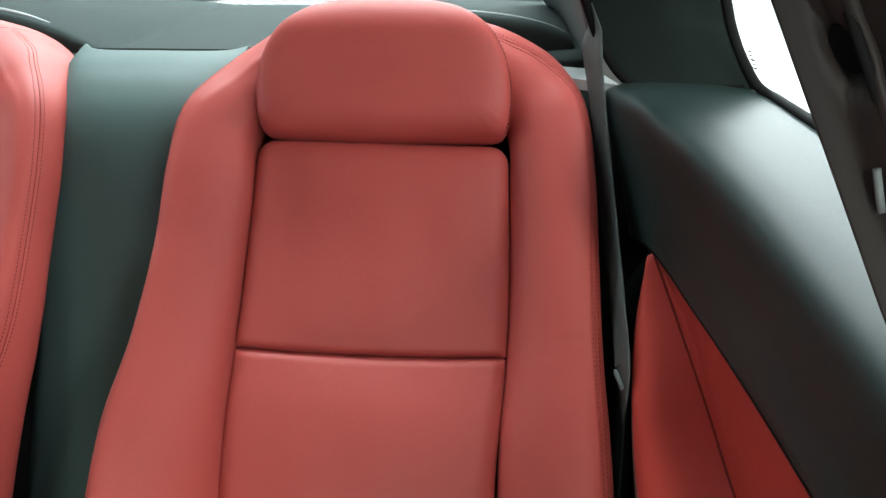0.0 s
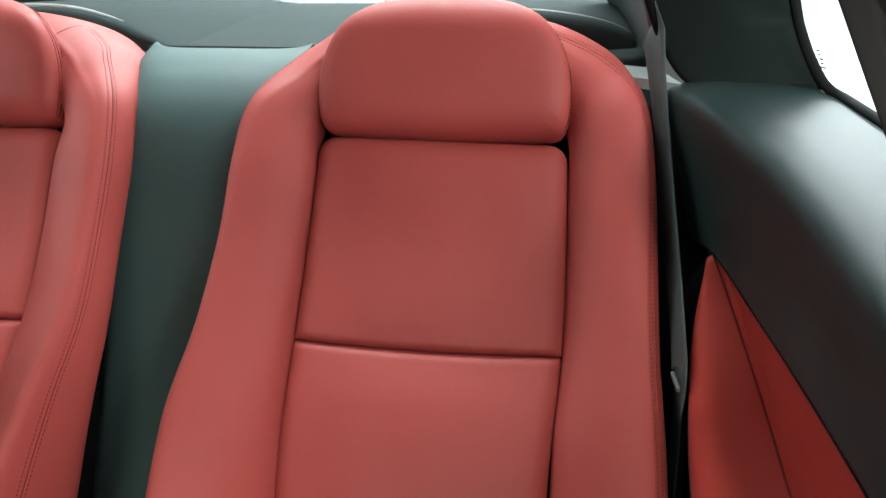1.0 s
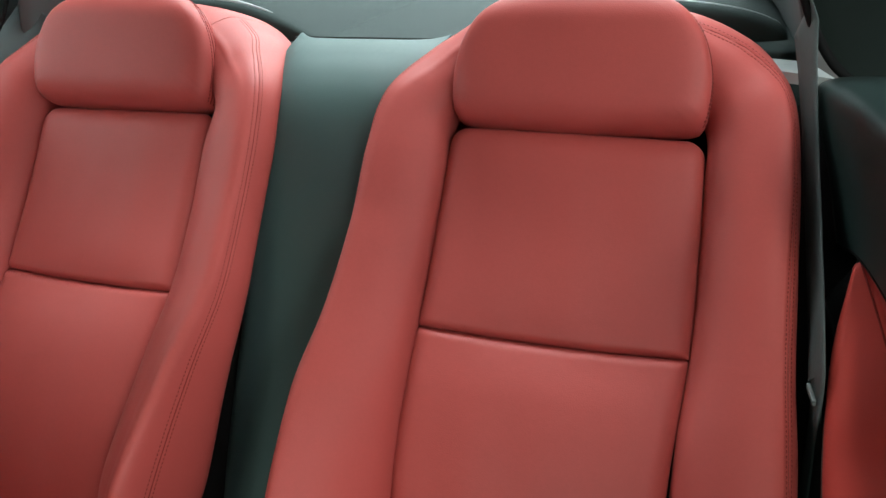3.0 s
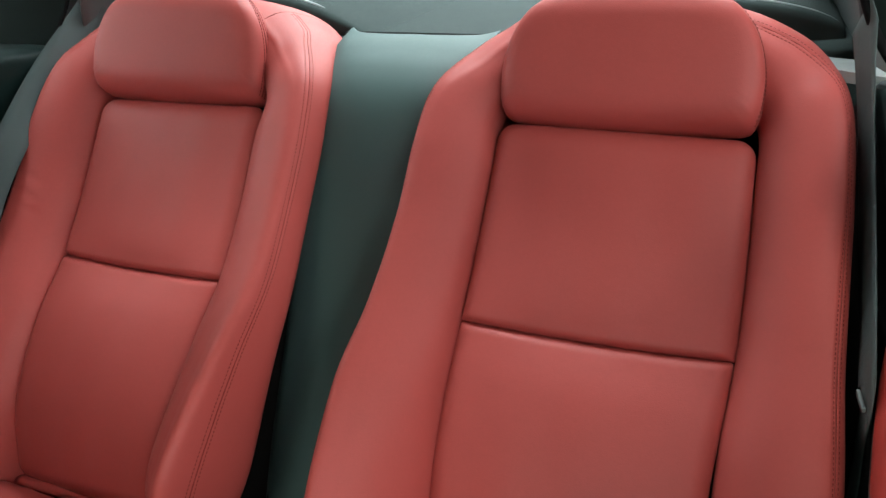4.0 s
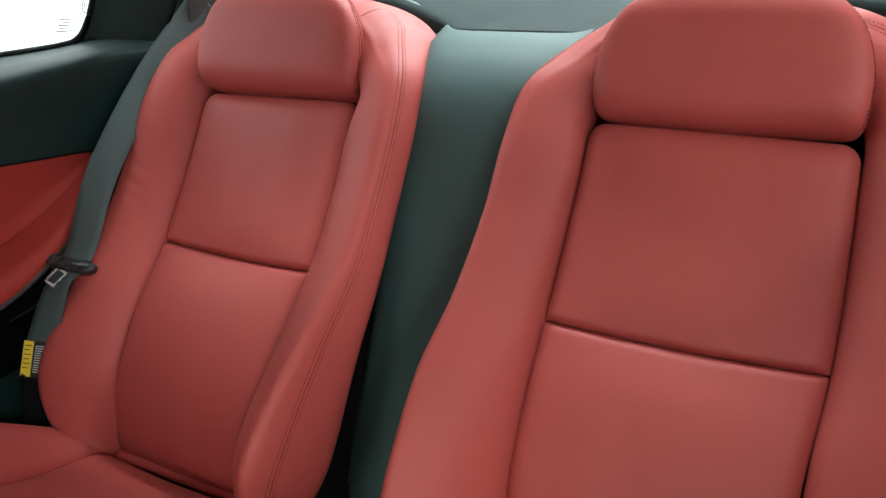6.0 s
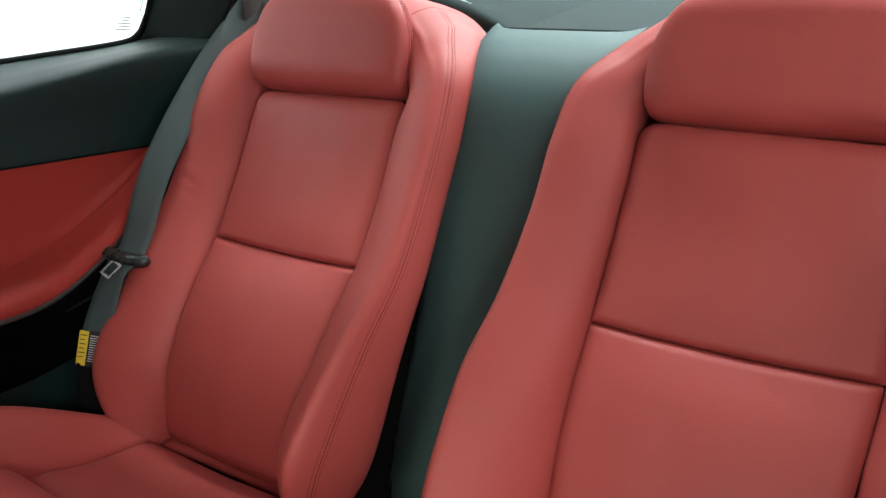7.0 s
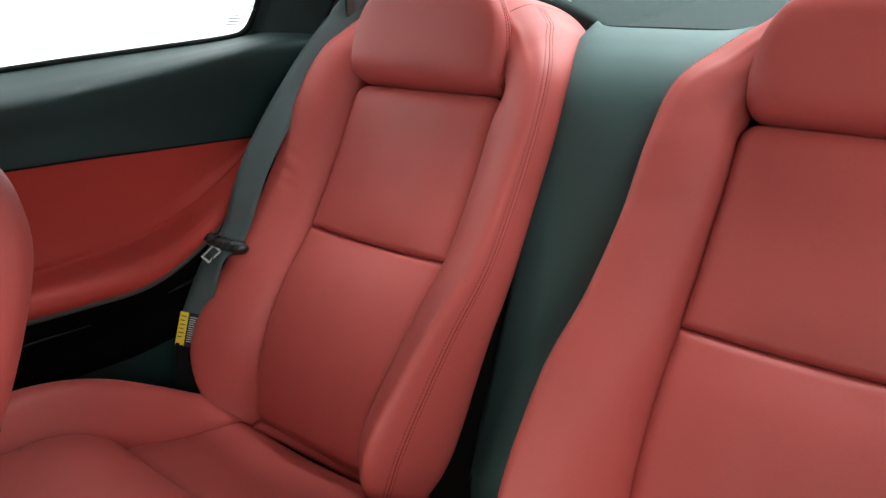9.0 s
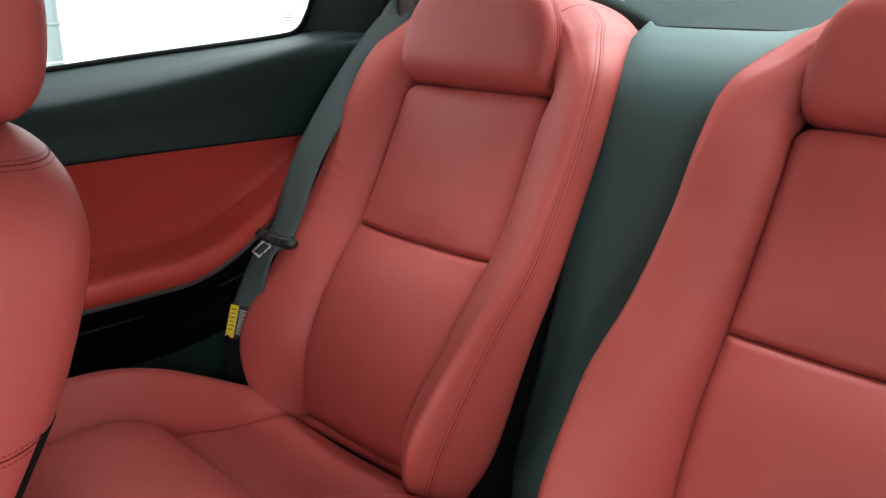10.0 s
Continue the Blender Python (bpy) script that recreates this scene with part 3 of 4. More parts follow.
for side in (-1, 1):
    trim = thing("quarter_trim", "charcoal side trim with a scooped red leather panel below the rear window", "side trim", (side * 0.66, -0.2, 0.0), "side trims")
    net = [[s_, mixp(s_, r_, 0.40, 0, -0.001), mixp(s_, r_, 0.72, 0, -0.002), mixp(mixp(s_, r_, 0.93), mixp(r_, b_, 0.10), 0.5, 0.0, -0.003), mixp(r_, b_, 0.28, 0.0), mixp(r_, b_, 0.62, 0.002), mixp(r_, b_, 0.97), mixp(b_, b_, 0, 0.002, -0.0022), mixp(b_, b_, 0, 0.010, -0.002)] for s_, r_, b_ in UPPER]
    part("upper_panel", sheet(flip(surf(net, 10, 7), side)), TRIM, trim, thick=0.004)
    net = [[mixp(b_, c_, 0.0, 0.018), mixp(b_, c_, 0.012, 0.006), mixp(b_, c_, 0.06, 0.0045), mixp(b_, c_, 0.35, 0.006), *([mixp(b_, c_, 0.75, 0.006), mixp(b_, c_, 0.98, 0.001), mixp(c_, r_, 0.04, 0, 0.001)] if side > 0 else [mixp(b_, c_, 0.70, 0.003), mixp(b_, c_, 0.92, -0.006), mixp(c_, r_, 0.14, 0, 0.004)]), mixp(c_, r_, 0.5, 0, 0.002), mixp(c_, r_, 0.9, 0, 0.001), mixp(c_, r_, 1.03, 0, -0.012), mixp(c_, r_, 0.95, 0, -0.03)] for b_, c_, r_ in LOWER]
    part("red_panel", sheet(flip(surf(net, 10, 6), side)), RED_DEEP, trim, "red leather scooped panel with a rolled lower rim", thick=0.003)
    net = [[(r_[0] + 0.003, r_[1], r_[2] - 0.022), (r_[0] + 0.004, r_[1], r_[2] - 0.045), (0.615, r_[1] - 0.01, r_[2] - 0.09), (0.612, r_[1] - 0.01, r_[2] - 0.12), (0.640, r_[1], 0.36), (0.640, r_[1], 0.20), (0.640, r_[1], 0.02)] for b_, c_, r_ in [((0, 0, 0), (0, 0, 0), (0.64, 0.24, 0.70))] + LOWER]
    # dark line standing for the shade along the right panel's fold
    if side > 0:
        part("crease_shade", tube(flip(catmull([(c_[0] - 0.0022, c_[1], c_[2] + 0.0018) for b_, c_, r_ in LOWER], 8), side), 0.0012, 6), RED_SEAM_CREASE, trim)
    part("lower_panel", sheet(flip(surf(net, 6, 6), side)), CARPET, trim, "black felt lower side panel", thick=0.004)
    part("rim_edge", tube(flip(catmull([(r_[0] + 0.001, r_[1], r_[2] - 0.026) for b_, c_, r_ in LOWER[1:]], 6), side), 0.0045, 8), BROWN, trim, "dark plastic edging under the rim")
    # lighter sheet standing for the soft patch of light on the lower panel
    net = [[(0.632, y, 0.445 + z), (0.626, y, 0.435 + z), (0.622, y, 0.36), (0.622, y, 0.26), (0.63, y, 0.15)] for y, z in ((-0.10, -0.07), (-0.13, -0.03), (-0.20, -0.005), (-0.28, 0.0), (-0.38, -0.005), (-0.48, -0.01), (-0.52, -0.03))]
    part("lit_patch", sheet(flip(surf(net, 5, 5), side)), TRIM, trim, thick=0.004)
    part("ridge", tube(flip(catmull([(0.606, -0.10, 0.512), (0.604, -0.13, 0.503), (0.604, -0.26, 0.487), (0.604, -0.38, 0.484), (0.604, -0.5, 0.48)], 6), side), 0.0022, 8), BLACK, trim)
    # dark tube drawn as the joint line above the red panel
    part("panel_joint", tube(flip(catmull([(b_[0] - 0.0005, b_[1], b_[2] - 0.0028) for s_, r_, b_ in UPPER], 8), side), 0.0020, 8), RUBBER, trim, "dark line in the joint above the red panel")
    part("pillar_joint", tube(flip(catmull([(0.603, 0.1525, 0.8752), (0.64, 0.140, 0.8765), (0.68, 0.131, 0.878), (0.712, 0.121, 0.8805)], 6), side), 0.0024, 8), RUBBER, trim)
    part("window_seal", tube(flip(catmull([(0.636, 0.104, 1.10), (0.660, 0.118, 1.03), (0.684, 0.126, 0.975), (0.694, 0.124, 0.941), (0.708, 0.119, 0.908), (0.724, 0.110, 0.882), (0.738, 0.080, 0.871), (0.742, -0.056, 0.860), (0.742, -0.200, 0.850), (0.742, -0.350, 0.838), (0.742, -0.520, 0.826)], 8), side), 0.0055, 8), RUBBER, trim, "black rubber window seal")

    # rear pillar
    net = [[(0.606, 0.160, 0.850), (0.625, 0.152, 0.850), (0.66, 0.142, 0.850), (0.70, 0.134, 0.850), (0.728, 0.128, 0.850), (0.730, 0.165, 0.850)],
           [(0.599, 0.155, 0.874), (0.622, 0.146, 0.873), (0.66, 0.136, 0.875), (0.70, 0.128, 0.877), (0.722, 0.121, 0.880), (0.724, 0.160, 0.880)],
           [(0.578, 0.162, 0.897), (0.604, 0.152, 0.90), (0.645, 0.140, 0.905), (0.68, 0.131, 0.908), (0.706, 0.124, 0.912), (0.708, 0.160, 0.912)],
           [(0.558, 0.168, 0.93), (0.587, 0.156, 0.93), (0.63, 0.142, 0.935), (0.665, 0.134, 0.938), (0.692, 0.128, 0.941), (0.694, 0.165, 0.941)],
           [(0.540, 0.172, 0.97), (0.575, 0.160, 0.97), (0.62, 0.146, 0.97), (0.655, 0.138, 0.97), (0.684, 0.130, 0.97), (0.686, 0.165, 0.97)],
           [(0.490, 0.19, 1.10), (0.53, 0.175, 1.10), (0.57, 0.155, 1.10), (0.60, 0.13, 1.10), (0.63, 0.11, 1.10), (0.632, 0.150, 1.10)],
           [(0.460, 0.20, 1.18), (0.50, 0.185, 1.18), (0.54, 0.165, 1.18), (0.57, 0.14, 1.18), (0.60, 0.12, 1.18), (0.602, 0.155, 1.18)]]
    pillar = thing("rear_pillar_trim", "dark fabric-covered rear pillar trim beside the side window", "pillar trim", (side * 0.62, 0.15, 0.87), "pillar trims")
    part("pillar_panel", sheet(flip(surf(net, 6, 6), side)), PILLAR, pillar, thick=0.004)
    # black bar over the dark gap along the pillar's rear edge
    part("pillar_gap_bar", tube(flip(catmull([(0.603, 0.155, 0.8755), (0.588, 0.158, 0.885), (0.574, 0.162, 0.901), (0.557, 0.167, 0.93), (0.541, 0.171, 0.97), (0.490, 0.188, 1.10)], 8), side), 0.0055 if side > 0 else 0.003, 10), RUBBER, pillar)
    part("corner_cover", box(side * 0.706, 0.122 if side > 0 else 0.114, 0.84, side * (0.730 if side > 0 else 0.738), 0.16, 0.884, 0.003), PILLAR, pillar)

    # light grey trim that closes the shelf towards the tail
    quarter = thing("shelf_side_trim", "light grey trim panel at the end of the parcel shelf", "trim panel", (side * 0.54, 0.4, 0.88), "shelf side trims")
    net = [[(0.556, 0.20, 0.86), (0.556, 0.20, 0.90), (0.545, 0.19, 0.95), (0.52, 0.19, 1.02), (0.47, 0.2, 1.15)],
           [(0.55, 0.33, 0.88), (0.548, 0.33, 0.91), (0.535, 0.33, 0.96), (0.51, 0.33, 1.03), (0.47, 0.33, 1.14)],
           [(0.54, 0.55, 0.90), (0.535, 0.55, 0.93), (0.52, 0.56, 0.97), (0.49, 0.56, 1.02), (0.46, 0.52, 1.07)],
           [(0.53, 0.80, 0.92), (0.525, 0.80, 0.94), (0.515, 0.80, 0.955), (0.505, 0.78, 0.965), (0.49, 0.74, 0.985)]]
    part("panel", sheet(flip(surf(net, 6, 6), side)), GREY, quarter, thick=0.004)
    # brightness put into the ledge's colour: pale on the right, dark on the left
    part("belt_ledge", slab(flip([(0.500, 0.205, 0.884), (0.586, 0.163, 0.876), (0.560, 0.24, 0.888), (0.515, 0.26, 0.890)], side), 0.012, (0, 0, -1)), PALE if side > 0 else TRIM, quarter, smooth=False)

    # seat belt
    belt = thing("seat_belt", "grey webbing seat belt hanging beside the rear seat", "seat belt", (side * 0.58, -0.1, 0.2), "rear seat belts")
    low = [(0.559, -0.058, 0.586), (0.567, -0.096, 0.545), (0.573, -0.138, 0.445), (0.576, -0.150, 0.370), (0.580, -0.155, 0.27)] if side < 0 else [(0.584, -0.016, 0.634), (0.586, -0.034, 0.602), (0.592, 0.005, 0.52), (0.594, 0.02, 0.40), (0.594, 0.02, 0.27)]
    high = [(0.548, 0.225, 0.945), (0.556, 0.200, 0.915), (0.557, 0.106, 0.828), (0.553, -0.006, 0.698)] if side < 0 else [(0.549, 0.185, 0.956), (0.551, 0.168, 0.922), (0.561, 0.136, 0.845), (0.580, 0.050, 0.690)]
    path = catmull(high + low, 10)
    tang = np.gradient(path, axis=0)
    tang /= np.linalg.norm(tang, axis=1)[:, None]
    turn = [(0, -1, -0.3, 0.1), (20, -0.85, -0.45, 0.25), (36, -0.50, -0.72, 0.46), (44, -0.25, -0.80, 0.52), (50, -0.06, -0.83, 0.54), (62, -0.66, -0.6, 0.3), (80, -1, -0.2, 0.1)] if side < 0 else [(0, -1, 0.05, 0), (4, -1, -0.15, 0), (9, -0.90, -0.42, 0.1), (15, -0.95, -0.30, 0.1), (21, -0.98, -0.20, 0.1), (27, -0.98, -0.20, 0.1), (36, -0.99, -0.16, 0.1), (50, -0.98, -0.18, 0.1), (80, -1, 0, 0.1)]
    turn = np.array(turn)
    nor0 = np.array([[np.interp(i, turn[:, 0], turn[:, k]) for k in (1, 2, 3)] for i in range(len(path))])
    wide = np.cross(tang, nor0)
    wide /= np.linalg.norm(wide, axis=1)[:, None]
    nrm = np.cross(wide, tang)
    cross = [(-0.023, 0), (-0.0226, 0.0007), (-0.012, 0.0009), (0, 0.0010), (0.012, 0.0009), (0.0226, 0.0007), (0.023, 0), (0.0226, -0.0007), (0.012, -0.0006), (0, -0.0005), (-0.012, -0.0006), (-0.0226, -0.0007)]
    part("webbing", rings([flip([p + w * a + n * b for a, b in cross], side) for p, w, n in zip(path, wide, nrm)]), WEB, belt)
    k = 45 if side < 0 else 50
    at = Matrix((( *wide[k], 0), (*tang[k], 0), (*nrm[k], 0), (0, 0, 0, 1))).transposed()
    at.translation = path[k]
    mirror = Matrix.Diagonal((side, 1, 1, 1))

    def fitted(bm):
        bm.transform(mirror @ at)
        bmesh.ops.recalc_face_normals(bm, faces=bm.faces)
        return bm
    loop = outline([(-0.034, 0.006), (-0.035, -0.004), (-0.028, -0.010), (0, -0.012), (0.028, -0.010), (0.035, -0.004), (0.034, 0.006), (0.022, 0.009), (0, 0.010), (-0.022, 0.009)], 40)
    bar = rings([[(u * 1.08 * k_, v * k_ - 4.0 * u * u - 0.35 * u, h) for u, v in loop] for k_, h in ((0.8, -0.006), (1, -0.004), (1, 0.007), (0.8, 0.010))])
    if side < 0:
        part("tongue_grip", fitted(bar), GLOSS, belt, "dark plastic tongue grip")
    else:
        bar.free()
        part("stop_button", fitted(box(-0.014, -0.003, 0.002, 0.014, 0.003, 0.006, 0.001)), GREY, belt, "small grey plastic stop")
    if side < 0:
        tongue = bmesh.new()
        for x0, y0, x1, y1 in ((-0.011, 0.009, -0.0086, 0.038), (0.0066, 0.009, 0.009, 0.038), (-0.011, 0.009, 0.009, 0.013), (-0.011, 0.034, 0.009, 0.038)):
            b = box(x0, y0, 0.003, x1, y1, 0.0055, 0.0006)
            tmp = bpy.data.meshes.new("tmp")
            b.to_mesh(tmp)
            b.free()
            tongue.from_mesh(tmp)
            bpy.data.meshes.remove(tmp)
        part("tongue", fitted(tongue), STEEL, belt, "polished steel latch tongue", smooth=False)
        k = 61
        at = Matrix((( *wide[k], 0), (*tang[k], 0), (*nrm[k], 0), (0, 0, 0, 1))).transposed()
        at.translation = path[k]
        tag = part("label", fitted(box(-0.0235, -0.028, 0.0012, 0.019, 0.028, 0.0022)), BLACK, belt, "black label with a yellow half and small print", smooth=False)
        yl = (-0.0235, -0.010)
        part("yellow_field", fitted(box(yl[0], -0.027, 0.0023, yl[1], 0.027, 0.0028)), YELLOW, tag, smooth=False)
        # the webbing below the label is covered with a black layer
        loops = [flip([p + w * a * 1.04 + n * (b * 1.5) for a, b in cross], side) for p, w, n in list(zip(path, wide, nrm))[64:]]
        part("belt_foot_layer", rings(loops), RUBBER, belt, "black layer over the webbing below the label")
        for i in range(12):
            y = -0.021 + i * 0.0036
            part("print_bar", fitted(box(-0.0075, y, 0.0023, (0.0060, 0.0030, 0.0052, 0.0014)[i % 4], y + 0.0014, 0.0026)), PAPER, tag, smooth=False)
        for i in range(6):
            y = -0.021 + i * 0.0068
            part("print_bar", fitted(box(-0.0215, y, 0.0029, -0.0125 - 0.002 * (i % 2), y + 0.0014, 0.0031)), BLACK, tag, smooth=False)

# ---- front passenger seat, seen from beside its backrest ----
front = thing("front_seat", "red leather front passenger seat with headrest and dark back shell", "seat", (-0.36, -0.75, 0.0))


def slice_loop(cx, cy, z, hx, hy, n=64, e=3.2, tilt=0.0):
    w = np.linspace(0, 2 * math.pi, n, endpoint=False)
    c, s = np.cos(w), np.sin(w)
    x = cx + hx * np.sign(c) * np.abs(c) ** (2 / e)
    y = cy + hy * np.sign(s) * np.abs(s) ** (2 / e)
    return [(a, b, z + tilt * (b - cy)) for a, b in zip(x, y)]


spine = catmull([(0.30, -0.800, 0.225, 0.07), (0.42, -0.748, 0.243, 0.078), (0.54, -0.690, 0.248, 0.082), (0.64, -0.632, 0.245, 0.082), (0.74, -0.590, 0.232, 0.078), (0.79, -0.580, 0.210, 0.072), (0.820, -0.574, 0.170, 0.060), (0.838, -0.571, 0.115, 0.045), (0.844, -0.570, 0.04, 0.02)], 6)
back = part("backrest", rings([slice_loop(-0.37, y, z, hx, hy, tilt=-0.12) for z, y, hx, hy in spine]), RED, front)
shell_rows = [slice_loop(-0.37, y + 0.012 + 0.06 * max(0, 0.54 - z), z, hx * 0.985, hy * 0.92) for z, y, hx, hy in spine[:17]]
part("back_shell", rings(shell_rows), RUBBER, front, "dark plastic back shell")
top = catmull([(0.835, -0.566, 0.075, 0.030), (0.850, -0.563, 0.118, 0.046), (0.88, -0.558, 0.142, 0.056), (0.93, -0.552, 0.146, 0.058), (0.98, -0.549, 0.138, 0.054), (1.02, -0.547, 0.112, 0.044), (1.04, -0.546, 0.06, 0.028)], 6)
part("headrest", rings([slice_loop(-0.37, y, z, hx, hy, e=2.7) for z, y, hx, hy in top]), RED, front)
for dx in (-0.06, 0.06):
    part("headrest_post", tube([(-0.37 + dx, -0.57, 0.82), (-0.37 + dx, -0.565, 0.86)], 0.006, 10), STEEL, front)
hoops = np.array([slice_loop(-0.37, y, z, hx + 0.0006, hy + 0.0006, n=160, tilt=-0.12) for z, y, hx, hy in spine])
for i0, climb, apart, last in ((35.5, 2.5, 0.8, 36), (15.6, 1.6, 0.28, 10)):
    for d in (-apart, 0.0, apart):
        line = []
        for j in np.r_[104:160, 0:last]:
            i = i0 + d + climb * math.sin(2 * math.pi * j / 160)
            line.append(hoops[int(i), j] * (1 - i % 1) + hoops[int(i) + 1, j] * (i % 1))
        line = np.array(line)
        nor = line - np.array([-0.37, line[:, 1].mean(), line[:, 2].mean()])
        nor /= np.linalg.norm(nor, axis=1)[:, None]
        if d:
            part("stitching", stitches(line + nor * 0.0004, nor, wide=0.0008), RED_THREAD, back)
        else:
            part("seam", tube(line - nor * 0.0006, 0.0008, 6), RED_SEAM_CREASE, back)
part("seat_base", box(-0.61, -1.25, 0.08, -0.13, -0.72, 0.34, 0.04), RED, front)

# ---- driver's door pillar with the front belt ----
pillar = thing("door_pillar_trim", "dark plastic door pillar trim with a belt guide slot", "pillar trim", (0.64, -0.5, 0.5))
net = []
for z in (1.20, 1.05, 0.95, 0.85, 0.70, 0.45, 0.2):
    x = 0.573 - 0.47 * (z - 0.965) if z > 0.7 else 0.697
    net.append([(x + a, -0.485 - b, z - c) for a, b, c in ((0, 0, 0), (0.013, 0.003, 0), (0.020, 0.012, 0.001), (0.0235, 0.016, 0.001), (0.030, 0.017, 0.002), (0.072, 0.09, 0.008), (0.13, 0.18, 0.014))])
facing = Vector((-0.55, -0.83, 0.05)).normalized()
g = surf(net, 12, 12)
# a soft oval hollow round the belt slot
for i in range(g.shape[0]):
    for j in range(g.shape[1]):
        k = math.hypot((i / 2 - 11.9) / 0.95, (float(np.interp(j / 2, (3, 6, 9, 12, 15, 18), (-65, -32, -4, 19, 32, 44))) - 2) / 52)
        g[i, j] -= np.array(facing) * 0.011 * max(0.0, 1 - k * k) ** 0.7 if k < 1 else 0.0
part("pillar_panel", sheet(g), PILLAR_HARD, pillar, thick=0.004)
part("groove", tube([(0.573 - 0.47 * (z - 0.965) + 0.0215, -0.4995, z) for z in (1.15, 1.05, 0.95, 0.85, 0.75)], 0.0022, 8), RUBBER, pillar)


def oval(k, h):
    """A ring on the pillar's own surface round the belt slot."""
    loop = []
    for w in np.linspace(0, 2 * math.pi, 40, endpoint=False):
        i = 23.8 + 1.1 * k * math.sin(w)
        j = 2 * float(np.interp(26 * k * math.cos(w) - 2, (-65, -32, -4, 19, 32, 44), (3, 6, 9, 12, 15, 18)))
        a, b, fi, fj = int(i), int(j), i % 1, j % 1
        p = (g[a, b] * (1 - fj) + g[a, b + 1] * fj) * (1 - fi) + (g[a + 1, b] * (1 - fj) + g[a + 1, b + 1] * fj) * fi
        loop.append(Vector(p) + facing * h)
    return loop


# black disc standing for the shade inside the oval recess
part("slot_shade", rings([oval(1.0, 0.002), oval(0.98, 0.0043), oval(0.9, 0.0047), oval(0.6, 0.0049), oval(0.2, 0.0049)]), RUBBER, pillar, "black disc standing for the dark oval recess")
part("guide_bar", tube([Vector((0.6135, -0.4965, 0.908)), Vector((0.6165, -0.4945, 0.8985)), Vector((0.619, -0.493, 0.891))], 0.0016, 8), GREY, pillar, "pale guide bar")

# ---- shell of the car: floor, sides, roof, windows ----
floor_ob = tagged(mesh_of("floor", box(-0.76, -2.0, -0.06, 0.76, 0.9, 0.0), CARPET, False), "black carpeted floor of the car cabin", "floor", kind="structure")
roof = mesh_of("ceiling", sheet(surf([[(x, y, z - 0.05 * (abs(x) / 0.6) ** 2) for x in (-0.62, -0.4, 0, 0.4, 0.62)] for y, z in ((-1.25, 1.20), (-0.9, 1.25), (-0.5, 1.265), (-0.2, 1.25), (0.08, 1.222), (0.165, 1.200))], 5, 5)), HEADLINER, True, 0.03)
tagged(roof, "light grey fabric headliner of the car", "ceiling", kind="structure")
left = mesh_of("wall_left", slab([(-0.77, -2.0, 0.0), (-0.77, -2.0, 0.78), (-0.77, -1.5, 0.79), (-0.77, -0.5, 0.79), (-0.765, 0.14, 0.84), (-0.765, 0.9, 0.93), (-0.765, 0.9, 0.0)], 0.03, (-1, 0, 0)), PAINT, False)
tagged(left, "painted car body side with the closed door", "car body", kind="structure")
right = mesh_of("wall_right", slab([(0.77, -2.0, 0.0), (0.77, -2.0, 0.78), (0.77, -1.66, 0.79), (0.77, -1.62, 0.20), (0.77, -1.54, 0.12), (0.77, -0.70, 0.12), (0.77, -0.62, 0.20), (0.77, -0.60, 0.79), (0.765, 0.14, 0.84), (0.765, 0.9, 0.93), (0.765, 0.9, 0.0)], 0.03, (1, 0, 0)), PAINT, False)
tagged(right, "painted car body side with the driver's doorway standing open", "car body", kind="structure")
for side, name in ((-1, "rear_quarter_left"), (1, "rear_quarter_right")):
    front_y = 0.37 if side > 0 else 0.24
    q = mesh_of(name, slab([(side * 0.765, front_y, 0.85), (side * 0.765, 0.9, 0.92), (side * 0.60, 0.75, 0.98), (side * 0.55, 0.44, 1.13), (side * 0.585, front_y, 1.17)], 0.02, (side, 0, 0.2)), PAINT, False)
    tagged(q, "painted rear quarter of the car roof", "car body", kind="structure")
# unseen black walls added to keep outside light out of the seat gaps
bulk = tagged(mesh_of("wall_behind_seats", slab([(-0.76, 0.30, 0.0), (0.76, 0.30, 0.0), (0.76, 0.30, 0.85), (-0.76, 0.30, 0.85)], 0.02, (0, 1, 0)), BLACK, False), "black wall added behind the rear seats to block light", "bulkhead", kind="structure")
for side, name in ((-1, "wheel_housing_left"), (1, "wheel_housing_right")):
    h = mesh_of(name, slab([(side * 0.655, 0.0, 0.0), (side * 0.655, 0.30, 0.0), (side * 0.655, 0.30, 0.86), (side * 0.655, 0.16, 0.86), (side * 0.655, 0.05, 0.70)], 0.09, (side, 0, 0)), CARPET, False)
    tagged(h, "black wall added beside the rear seat to block light", "lining", kind="structure")
tail = tagged(mesh_of("wall_tail", box(-0.76, 0.91, 0.0, 0.76, 0.93, 0.956), PAINT, False), "painted bulkhead behind the parcel shelf", "car body", kind="structure")
dash = tagged(mesh_of("wall_front", box(-0.76, -2.03, 0.0, 0.76, -2.0, 0.80), BLACK, False), "dark bulkhead under the windscreen", "car body", kind="structure")
for side, name in ((-1, "screen_post_left"), (1, "screen_post_right")):
    p = mesh_of(name, tube([(side * 0.75, -2.0, 0.80), (side * 0.70, -1.7, 0.95), (side * 0.62, -1.25, 1.15)], 0.035, 12), PAINT)
    tagged(p, "slanted windscreen post", "car body", kind="structure")
    r = mesh_of("roof_rail_" + name[12:], tube([(side * 0.62, -1.25, 1.16), (side * 0.62, -0.6, 1.21), (side * 0.61, -0.1, 1.205), (side * 0.58, 0.2, 1.17), (side * 0.55, 0.42, 1.10)], 0.025, 12), PAINT)
    tagged(r, "roof rail above the side windows", "car body", kind="structure")

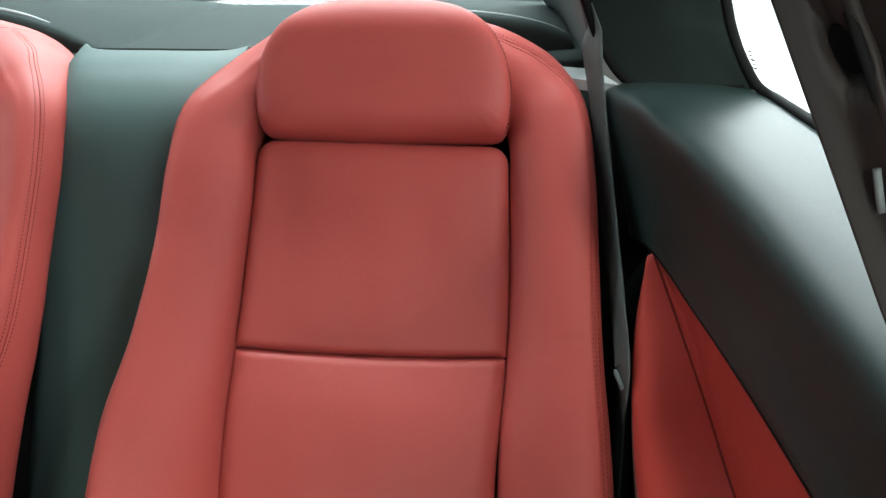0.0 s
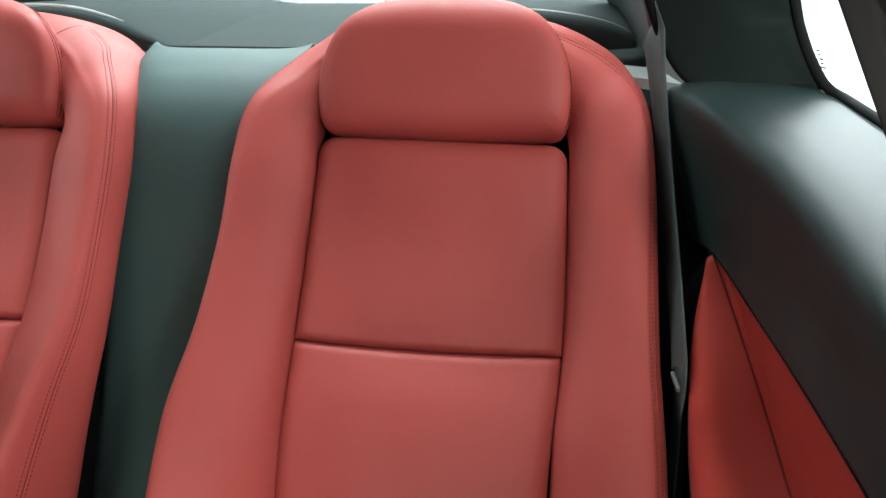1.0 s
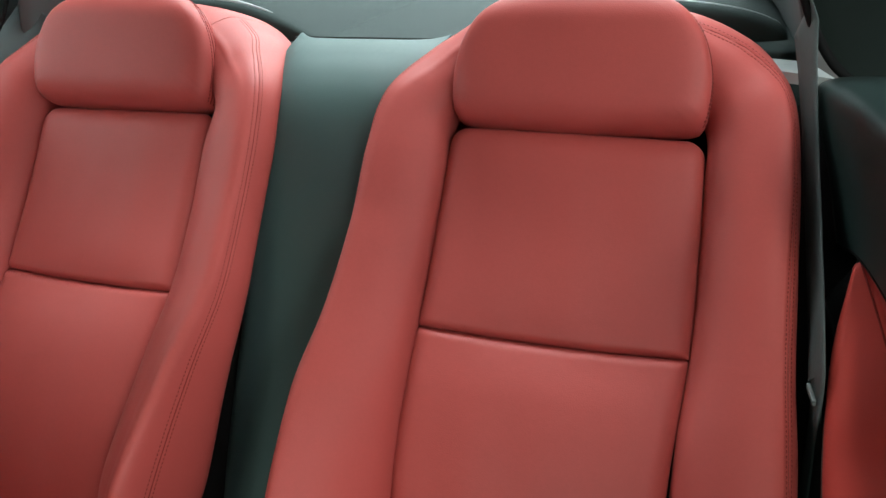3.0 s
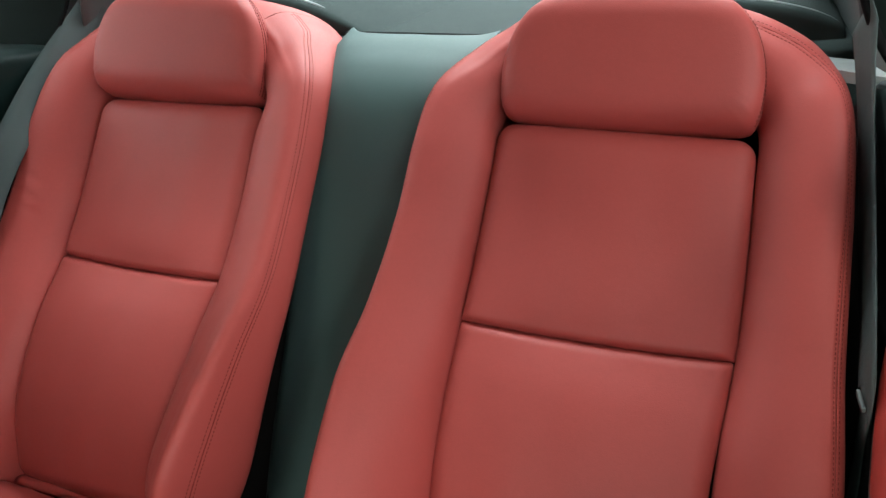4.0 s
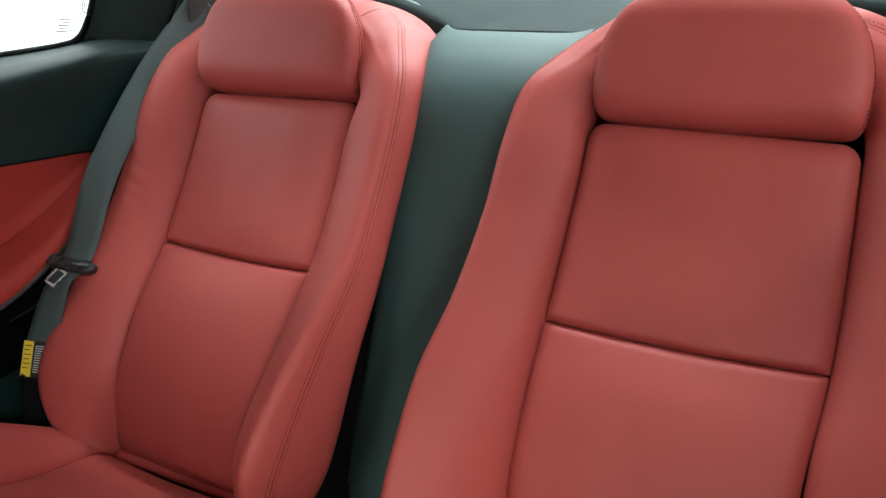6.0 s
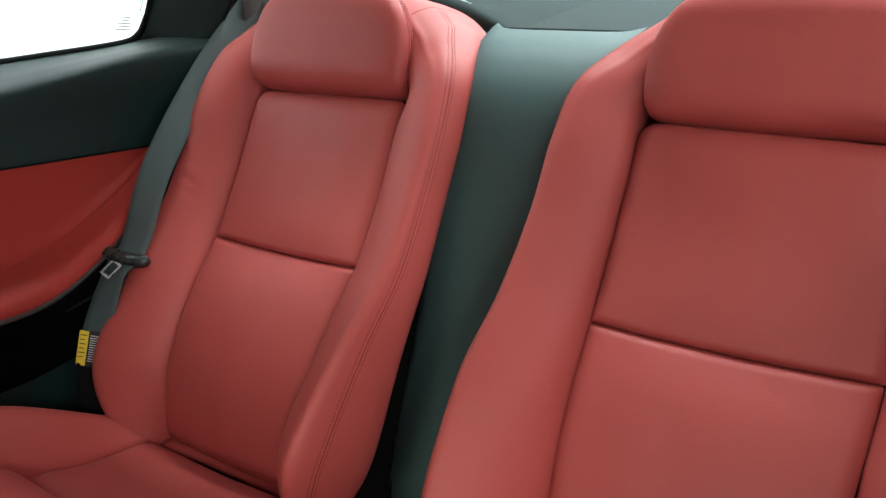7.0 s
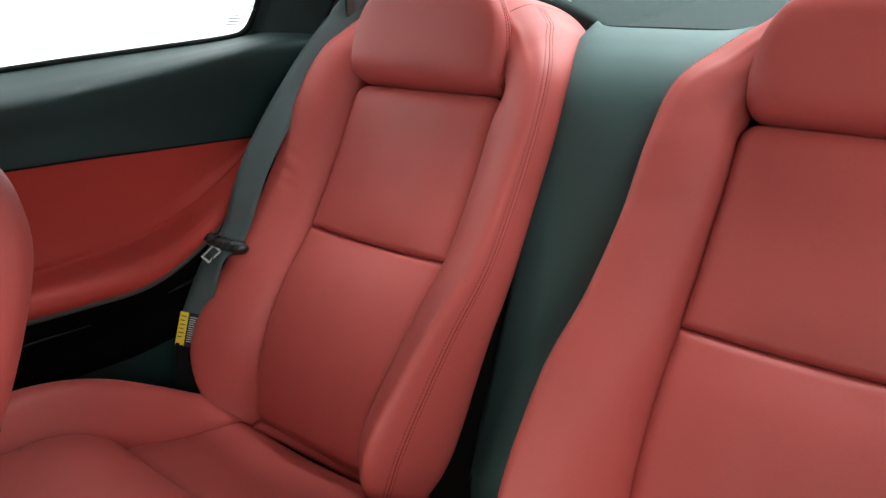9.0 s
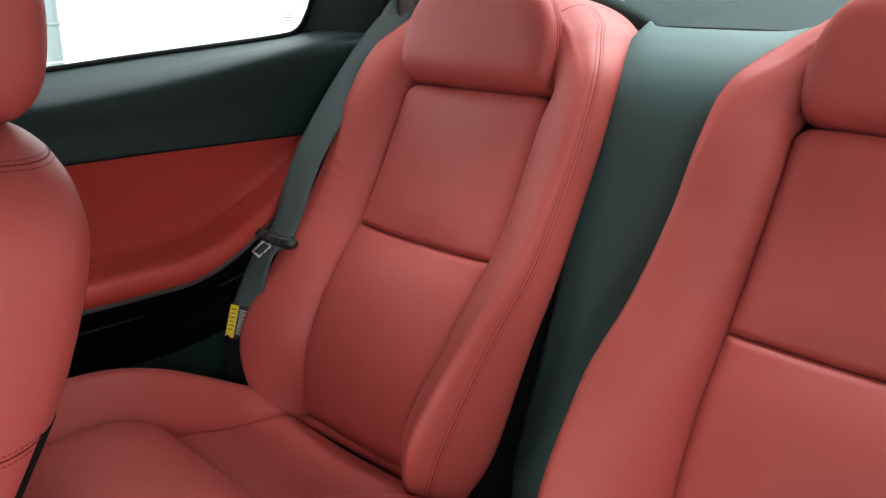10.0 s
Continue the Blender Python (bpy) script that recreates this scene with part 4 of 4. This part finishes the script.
for side, name in ((-1, "door_post_left"), (1, "door_post_right")):
    p = mesh_of(name, slab([(side * 0.768, -0.60, 0.0), (side * 0.768, -0.47, 0.0), (side * 0.768, -0.49, 0.80), (side * 0.625, -0.49, 1.22), (side * 0.625, -0.575, 1.22), (side * 0.768, -0.58, 0.80)], 0.025, (side, 0, 0.3)), PAINT, False)
    tagged(p, "painted post between the door and the rear side window", "car body", kind="structure")

for side, name in ((-1, "window_1"), (1, "window_2")):
    w = new(name)
    w.matrix_world = Matrix.Translation((side * 0.75, -0.2, 0.87))
    tagged(w, "clear fixed rear side window with an etched mark", "window", kind="structure")
    c = [(0.757, -0.50, 0.842), (0.757, 0.06, 0.862), (0.757, 0.250, 0.866), (0.70, 0.25, 0.99), (0.61, 0.22, 1.18), (0.61, -0.50, 1.20)]
    pane = part("pane", slab(flip(c, side), 0.004, (side, 0, 0.3)), GLASS if side < 0 else SIDE_GLASS, w, smooth=False)
    pane.visible_shadow = side > 0
    for i, (y0, y1) in enumerate(((0.084, 0.116), (0.090, 0.112), (0.086, 0.114), (0.094, 0.108), (0.088, 0.110)) if side < 0 else ((0.196, 0.216), (0.200, 0.212), (0.195, 0.210), (0.201, 0.209), (0.197, 0.211))):
        z = 0.893 + 0.0048 * i
        x = 0.7545 - 0.45 * (z - 0.868)
        part("etched_bar", box(side * x, y0, z, side * (x - 0.0008), y1, z + 0.0016), ETCH, pane, smooth=False)

    if side < 0:
        # a scrawl etched beside the printed lines
        for y0, wave in ((0.124, 0.007), (0.131, 0.004)):
            scrawl = [(-(0.7535 - 0.45 * (z - 0.868)), y0 + wave * math.sin(95 * (z - 0.9) + y0 * 40) - 0.10 * (z - 0.9), z) for z in np.linspace(0.905, 0.985, 26)]
            part("etched_line", tube(scrawl, 0.0006, 5), ETCH, pane)

for name, label, c in (("window_3", "tinted rear window over the parcel shelf", [(-0.60, 0.905, 0.960), (0.60, 0.905, 0.960), (0.56, 0.17, 1.178), (-0.56, 0.17, 1.178)]), ("window_4", "windscreen behind the dashboard, darkened to cut the light from ahead", [(-0.72, -1.98, 0.80), (0.72, -1.98, 0.80), (0.60, -1.26, 1.19), (-0.60, -1.26, 1.19)])):
    w = new(name)
    tagged(w, label, "window", kind="structure")
    part("pane", slab(c, 0.004, (0, 0, 1)), REAR_GLASS if name == "window_3" else SCREEN_GLASS, w, smooth=False)

w = tagged(new("window_5"), "clear front door window", "window", kind="structure")
part("pane", slab(flip([(0.765, -1.96, 0.76), (0.765, -0.56, 0.79), (0.64, -0.54, 1.20), (0.63, -1.25, 1.15)], -1), 0.004, (-1, 0, 0.3)), REAR_GLASS, w, smooth=False)

# ---- the hall outside ----
ground = tagged(mesh_of("ground", box(-40, -40, -0.5, 40, 40, -0.45), CONCRETE, False), "pale concrete floor of the hall", "floor", kind="structure")
post = thing("pole", "grey painted steel pole standing outside the car", "pole", (-3.0, 0.56, -0.45))
part("shaft", tube([(-3.0, 0.56, -0.45), (-3.0, 0.56, 0.6), (-3.0, 0.56, 2.0), (-3.0, 0.56, 4.0)], 0.045, 20), POLE, post)
part("collar", tube([(-3.0, 0.56, 0.80), (-3.0, 0.56, 0.815)], 0.05, 20), POLE, post)
